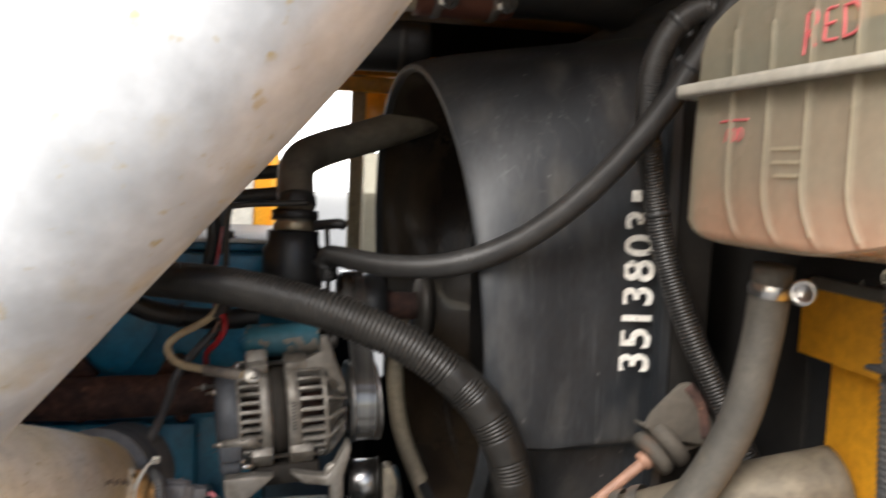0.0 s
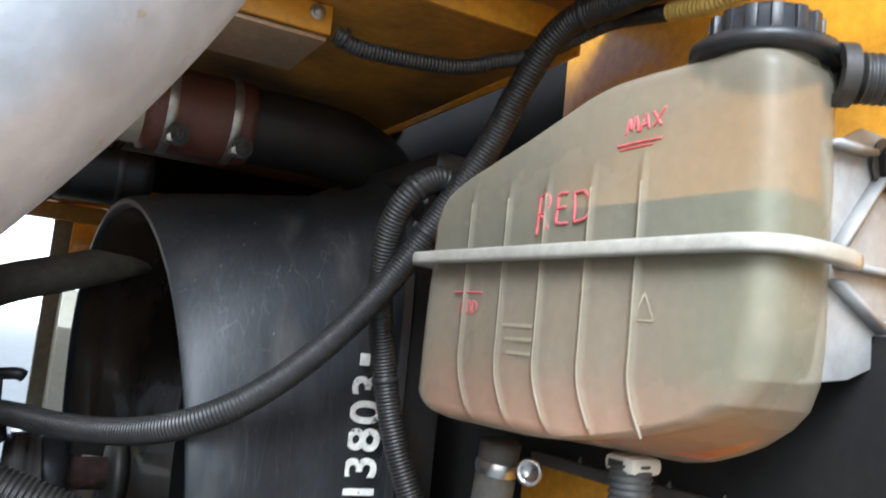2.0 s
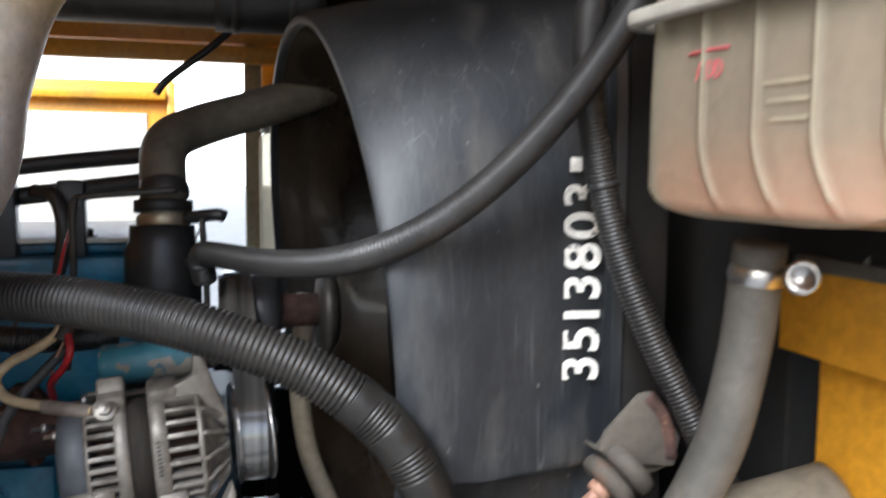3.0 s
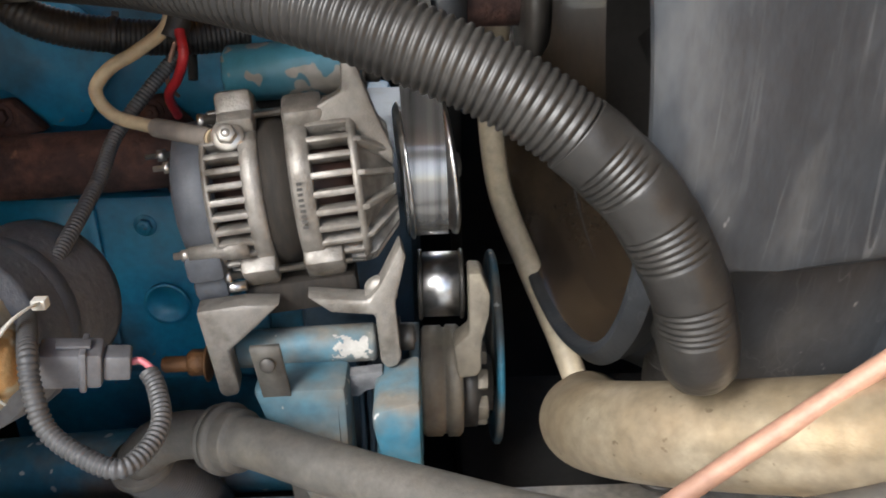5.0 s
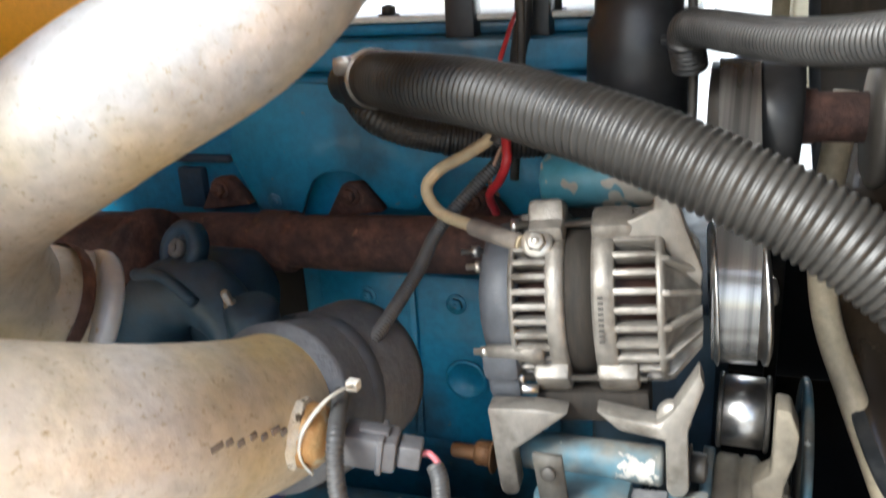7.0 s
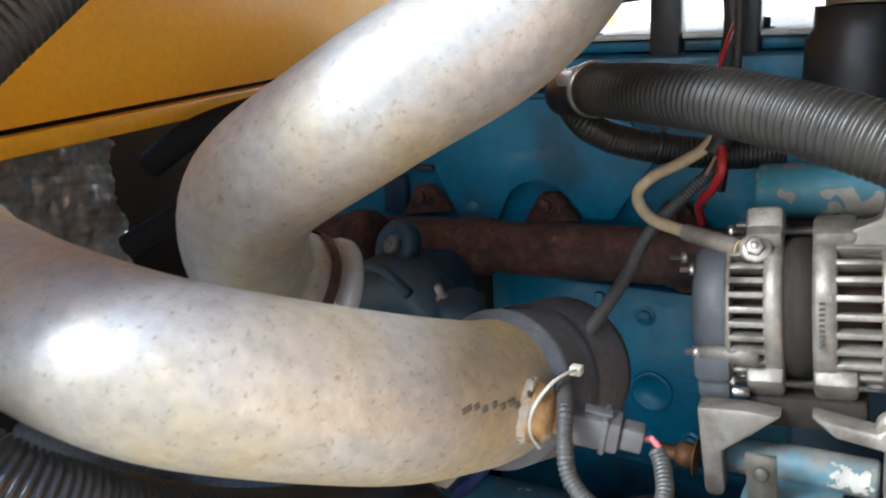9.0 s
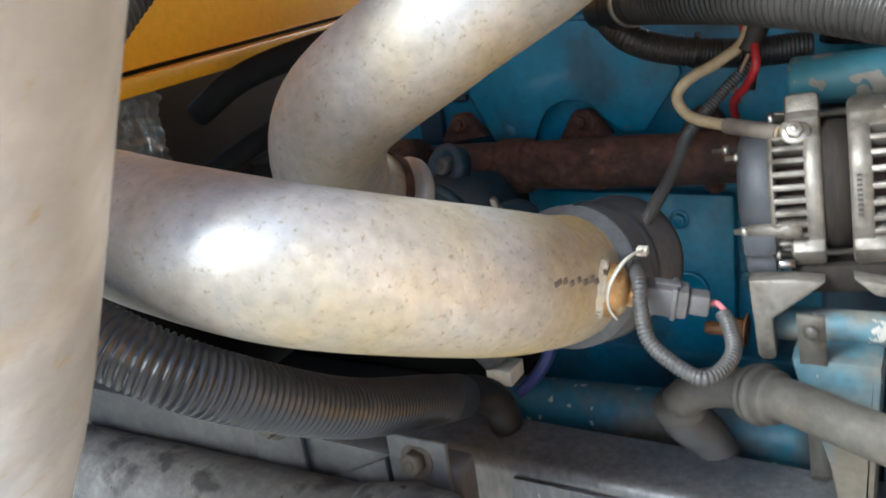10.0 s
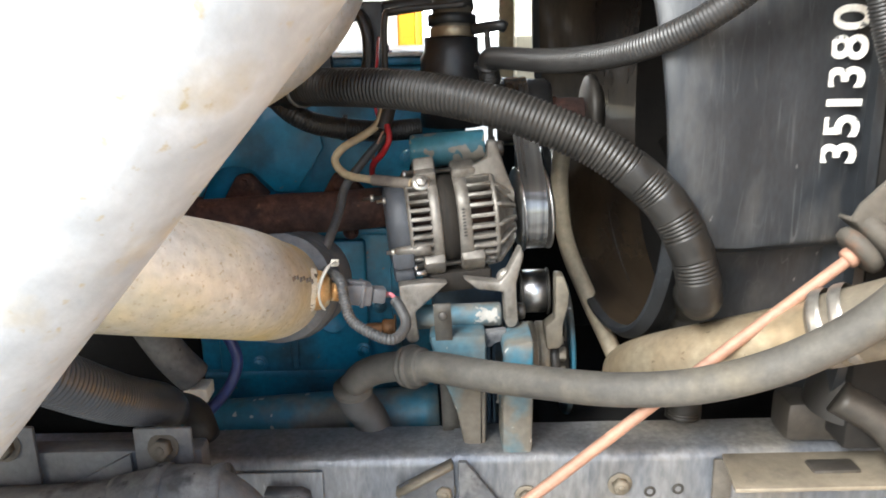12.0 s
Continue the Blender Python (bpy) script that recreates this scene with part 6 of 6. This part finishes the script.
solid("heater_hose", sweep(curve([(-0.84, 1.10, 0.90), (-0.76, 1.14, 0.945), (-0.70, 1.22, 0.985), (-0.62, 1.32, 1.02)], 0.01), 0.016, 20, wobble=0.04), BLACK_AND_SHADE, "black heater hose in front of the dark lower panel", "hose")
solid("heater_hose", sweep(curve([(-0.84, 1.16, 1.00), (-0.76, 1.18, 1.045), (-0.68, 1.25, 1.07), (-0.60, 1.34, 1.08)], 0.01), 0.019, 20, wobble=0.04), BLACK_AND_SHADE, "black heater hose under the fire wall's lip", "hose")

# ---- coolant tank ----
EU, EW = Vector((-0.122, 0.9925, 0)), Vector((0.9925, 0.122, 0))
TO = Vector((0.403, 0.644, 0)) - EU * 0.644


def tank_point(u, w, z):
    return TO + EU * u + EW * w + Vector((0, 0, z))


FAR_Z = (1.2005, 1.203, 1.2065, 1.212, 1.2209, 1.285, 1.3336, 1.3777, 1.392, 1.4018, 1.4095, 1.4157, 1.4398, 1.4625, 1.4692, 1.4725, 1.474)
FAR_U = (0.700, 0.722, 0.737, 0.748, 0.7557, 0.7555, 0.7535, 0.7520, 0.746, 0.738, 0.724, 0.709, 0.632, 0.567, 0.540, 0.505, 0.47)
NEAR_Z = (1.2005, 1.203, 1.212, 1.218, 1.232, 1.245, 1.262, 1.285, 1.40, 1.46, 1.468, 1.474)
NEAR_U = (0.590, 0.560, 0.510, 0.483, 0.440, 0.415, 0.402, 0.397, 0.396, 0.398, 0.402, 0.412)
RIBS = (0.690, 0.641, 0.595, 0.547, 0.499)
TANK_DEPTH = 0.088


def tank_slice(z, off, ribs):
    """The outline of the tank at one height, as (u, w): front with its ribs, near end, back, far end."""
    uf = float(np.interp(z, FAR_Z, FAR_U)) - off
    un = float(np.interp(z, NEAR_Z, NEAR_U)) + off
    edge = max(0.0, (1.2125 - z) / 0.012, (z - 1.464) / 0.010)
    w0 = off + 0.011 * (1 - math.sqrt(max(0.0, 1 - min(1.0, edge) ** 2)))
    w1 = TANK_DEPTH - w0
    half = max(0.002, min(0.5 * (uf - un), 0.5 * (w1 - w0)))
    r1, r2, r3 = min(0.012, half * 0.9), min(0.020, half * 0.9), min(0.032, half * 0.9)
    pts = []
    for k in range(6):
        a = radians(0 - 90 * k / 5)
        pts.append((uf - r1 + r1 * math.cos(a), w0 + r1 + r1 * math.sin(a)))
    n = 320
    for k in range(1, n):
        u = uf - r1 + (un + r2 - uf + r1) * k / n
        w = w0
        if ribs:
            fade = min(1.0, max(0.0, (1.418 - z) / 0.03)) * min(1.0, max(0.0, (z - 1.204) / 0.01))
            bend = 0.017 * max(0.0, (1.256 - z) / 0.042) ** 1.6
            for ru in RIBS:
                g = (u - ru + bend) / 0.0034
                w -= 0.0026 * fade * math.exp(-g * g)
                g = (u - ru + bend - 0.016) / 0.013
                w += 0.0010 * fade * math.exp(-g * g)
        pts.append((u, w))
    for k in range(9):
        a = radians(-90 - 90 * k / 8)
        pts.append((un + r2 + r2 * math.cos(a), w0 + r2 + r2 * math.sin(a)))
    ub = 0.45 * un + 0.55 * (0.397 + off)
    r3 = min(r3, max(0.002, 0.45 * (uf - ub)))
    for k in range(7):
        a = radians(180 - 90 * k / 6)
        pts.append((ub + r3 + r3 * math.cos(a), w1 - r3 + r3 * math.sin(a)))
    for k in range(6):
        a = radians(90 - 90 * k / 5)
        pts.append((uf - r1 + r1 * math.cos(a), w1 - r1 + r1 * math.sin(a)))
    return pts


def tank_shell(off=0.0, cut=1.474, ribs=True):
    zs = sorted(set(list(np.linspace(1.2005 + off, 1.2225, 30)) + list(np.linspace(1.2225, 1.262, 40)) + list(np.linspace(1.264, 1.374, 24)) + [z for z in np.linspace(1.374, 1.474 - off, 44)]))
    zs = [z for z in zs if z < cut - 0.0005] + [min(cut, 1.474 - off)]
    bm = bmesh.new()
    rows = [[bm.verts.new(tank_point(u, w, z)) for u, w in tank_slice(z, off, ribs)] for z in zs]
    n = len(rows[0])
    for a, b in zip(rows, rows[1:]):
        for k in range(n):
            bm.faces.new((a[k], a[(k + 1) % n], b[(k + 1) % n], b[k]))
    bm.faces.new(rows[0])
    bm.faces.new(rows[-1][::-1])
    bmesh.ops.recalc_face_normals(bm, faces=bm.faces)
    return bm


tank = thing("coolant_tank", (0.47, 0.56, 1.19), "yellowed milky plastic coolant tank with red marker notes", "coolant tank")
part("shell", tank_shell(), TANK, tank)
part("coolant", tank_shell(0.004, 1.3785, False), COOLANT, tank, "murky green coolant inside")
for u in RIBS:
    for lo, hi in ((1.216, 1.338), (1.349, 1.392)):
        part("rib", sweep(curve([tank_point(u - 0.017 * max(0.0, (1.256 - z) / 0.042) ** 1.6, -0.0017, z) for z in np.linspace(lo, hi, 10)], 0.004), 0.0011, 8), RIB, tank)
lip = [(0.7714, 0.06), (0.7714, 0.015), (0.764, -0.004), (0.745, -0.008), (0.64, -0.008), (0.54, -0.008), (0.44, -0.008), (0.412, -0.007), (0.394, 0.004), (0.387, 0.024), (0.386, 0.056), (0.390, 0.082)]
part("seam_lip", sweep(curve([tank_point(u, w, 1.3435) for u, w in lip], 0.006), 1, flat=[(-0.0045, -0.0055), (0.0045, -0.0055), (0.0055, -0.003), (0.0055, 0.003), (0.0045, 0.0055), (-0.0045, 0.0055)]), MILKY, tank, "pale moulded seam")
CAPAT = (0.469, 0.443, 1.472)
cap = part("filler_cap", turned([(0, 0), (0, 0.046), (0.003, 0.0495), (0.009, 0.0495), (0.011, 0.040), (0.013, 0.0355), (0.030, 0.0345), (0.034, 0.031), (0.034, 0)], CAPAT, (0.03, 0, 1), 48), BLACK_PLASTIC, tank, "black ribbed filler cap")
for k in range(14):
    m = Matrix.Translation(CAPAT) @ Matrix.Rotation(2 * math.pi * k / 14, 4, "Z")
    part("grip", box((0.031, -0.0042, 0.012), (0.0375, 0.0042, 0.032), 0.0016, None, m), BLACK_PLASTIC, cap)
part("neck", turned([(0, 0), (0, 0.036), (0.016, 0.036), (0.016, 0)], (0.469, 0.443, 1.465), (0, 0, 1), 40), TANK, tank)
tab = part("mount_tab", slab([tank_point(0.403, w, z) for w, z in ((0.062, 1.424), (0.088, 1.430), (0.112, 1.442), (0.21, 1.445), (0.21, 1.288), (0.158, 1.284), (0.105, 1.268), (0.045, 1.262), (0.070, 1.30), (0.074, 1.36))], 0.004, 0.001), TAB, tank, "pale translucent mounting tab")
for a, b in (((0.076, 1.352), (0.128, 1.408)), ((0.074, 1.330), (0.142, 1.302)), ((0.078, 1.342), (0.21, 1.346)), ((0.064, 1.420), (0.115, 1.424))):
    part("tab_rib", sweep([tank_point(0.399, *a), tank_point(0.399, *b)], 1, flat=[(-0.002, -0.006), (0.002, -0.006), (0.002, 0.006), (-0.002, 0.006)], up=-EU), TAB, tab)
part("tab_eye", turned([(0, 0.0055), (0, 0.0145), (0.012, 0.0135), (0.012, 0.0055), (0, 0.0055)], tank_point(0.404, 0.152, 1.299), -EU, 28), TAB, tab)
part("tab_bolt", hexbolt(tank_point(0.400, 0.137, 1.420), -EU, 0.0135, 0.012), DARK_STEEL, tab)
part("bolt_stud", turned([(0, 0), (0, 0.0055), (0.014, 0.0055), (0.016, 0)], tank_point(0.389, 0.137, 1.420), -EU, 16), ZINC, tab)
FR, FUP = -EU, Vector((0, 0, 1))


def marker_stroke(u, z, line, r=0.0011):
    """One stroke of the marker pen on the tank's front, right and up from a place."""
    part("marker_stroke", sweep(curve([tank_point(u - a, -0.0004, z + b) for a, b in line], 0.0015), r, 6), MARKER, tank)


for line in (((0, -0.007), (0.001, 0.008), (0.002, 0.025)), ((0.001, 0.024), (0.009, 0.027), (0.013, 0.021), (0.010, 0.013), (0.002, 0.010)), ((0.003, 0.010), (0.008, 0.005), (0.013, -0.002)),
             ((0.032, 0.025), (0.023, 0.024), (0.022, 0.012), (0.022, 0.002), (0.034, 0.001)), ((0.022, 0.013), (0.031, 0.014)), ((0.040, 0.024), (0.041, 0.012), (0.041, 0.002)), ((0.039, 0.024), (0.051, 0.024), (0.057, 0.014), (0.053, 0.004), (0.041, 0.001))):
    marker_stroke(0.6045, 1.3655, line, 0.0013)
for line in (((0, 0), (0.003, 0.012), (0.005, 0.003), (0.009, 0.013), (0.011, 0.001)), ((0.013, 0.001), (0.018, 0.013), (0.021, 0.002)), ((0.014, 0.005), (0.021, 0.006)), ((0.024, 0.014), (0.032, 0.003)), ((0.035, 0.016), (0.025, 0.003))):
    marker_stroke(0.5175, 1.4275, line, 0.0010)
marker_stroke(0.5246, 1.4200, ((0, 0), (0.02, 0.0008), (0.040, 0.001)))
marker_stroke(0.5220, 1.4170, ((0, 0), (0.02, 0.0006), (0.030, 0.001)), 0.0008)
marker_stroke(0.7050, 1.3120, ((0, 0), (0.02, 0.0004), (0.038, 0)), 0.0012)
for line in (((0, 0), (0.004, 0.012), (0.008, 0)), ((0.002, 0.005), (0.007, 0.005)), ((0.011, 0.012), (0.011, 0.0)), ((0.011, 0.012), (0.016, 0.009), (0.016, 0.003), (0.011, 0)), ((0.019, 0.012), (0.019, 0)), ((0.019, 0.012), (0.024, 0.009), (0.024, 0.003), (0.019, 0))):
    marker_stroke(0.6975, 1.2935, line, 0.0007)
lettering("CAP ONLY", 0.018, axes(tank_point(0.482, 0.0009, 1.450), FR, FUP), RIB, "moulded_note", tank, 0.0007)
for k in range(3):
    part("moulded_bar", box((-0.018 + 0.004 * k, -0.0014, 0), (0.018, 0.0014, 0.0006), 0.0, None, axes(tank_point(0.618, -0.0002, 1.286 - 0.011 * k), FR, FUP)), RIB, tank)
tri_pts = [tank_point(0.490 + du, -0.0006, 1.302 + dz) for du, dz in ((0.009, -0.008), (-0.009, -0.008), (0.0, 0.011), (0.009, -0.008))]
trib = bmesh.new()
for a, b in zip(tri_pts, tri_pts[1:]):
    trib = sweep([a, b], 0.0007, 6, bm=trib)
part("moulded_mark", trib, RIB, tank)
loom_thing("vent_loom_tube", [(0.503, 0.396, 1.462), (0.535, 0.374, 1.461), (0.61, 0.33, 1.456), (0.71, 0.26, 1.445)], 0.0170, "black corrugated vent tube at the tank's end", pitch=0.005, depth=0.0018)
solid("vent_clip", turned([(0, 0.012), (0, 0.021), (0.010, 0.021), (0.010, 0.012)], (0.490, 0.404, 1.463), (0.80, -0.55, 0), 24), DARK_STEEL, "steel spring clip on the tank's vent", "clip")
flap = thing("mud_flap", (0.57, 0.5, 1.15), "black rubber flap with a grey edge trim under the coolant tank", "flap")
part("sheet", box((0.565, 0.20, 1.164), (0.572, 0.822, 1.30), 0.002), BLACK_AND_SHADE, flap)
part("edge_trim", box((0.561, 0.20, 1.150), (0.573, 0.80, 1.163), 0.003), RUBBER, flap, "grey rubber edge trim")
for k in range(9):
    part("trim_clip", slab([(0.5615, 0.235 + 0.06 * k, 1.163), (0.5615, 0.241 + 0.06 * k, 1.163), (0.5615, 0.237 + 0.06 * k, 1.169)], 0.002, 0.0), RUBBER, flap)

# under-hood screws and plate
stp = thing("hood_bracket", (0.2, 0.9, 1.56), "yellow folded hood bracket with a bare metal foot", "bracket")
part("angle", box((-0.10, 0.856, 1.572), (0.302, 0.862, 1.603), 0.001), YELLOW, stp)
part("foot", box((0.10, 0.862, 1.566), (0.300, 0.985, 1.571), 0.001), HOOD_REFLECTION, stp, "bare metal foot with the hood's yellow reflection in its colour")
part("screw", hexbolt((0.285, 0.855, 1.592), (0, -1, 0), 0.006, 0.004), ZINC, stp)
part("hole_rim", turned([(0, 0.004), (-0.002, 0.008), (0.0, 0.010), (0.004, 0.004)], (0.5985, 0.426, 1.537), (1, 0, 0), 20), DARK_STEEL, fr)
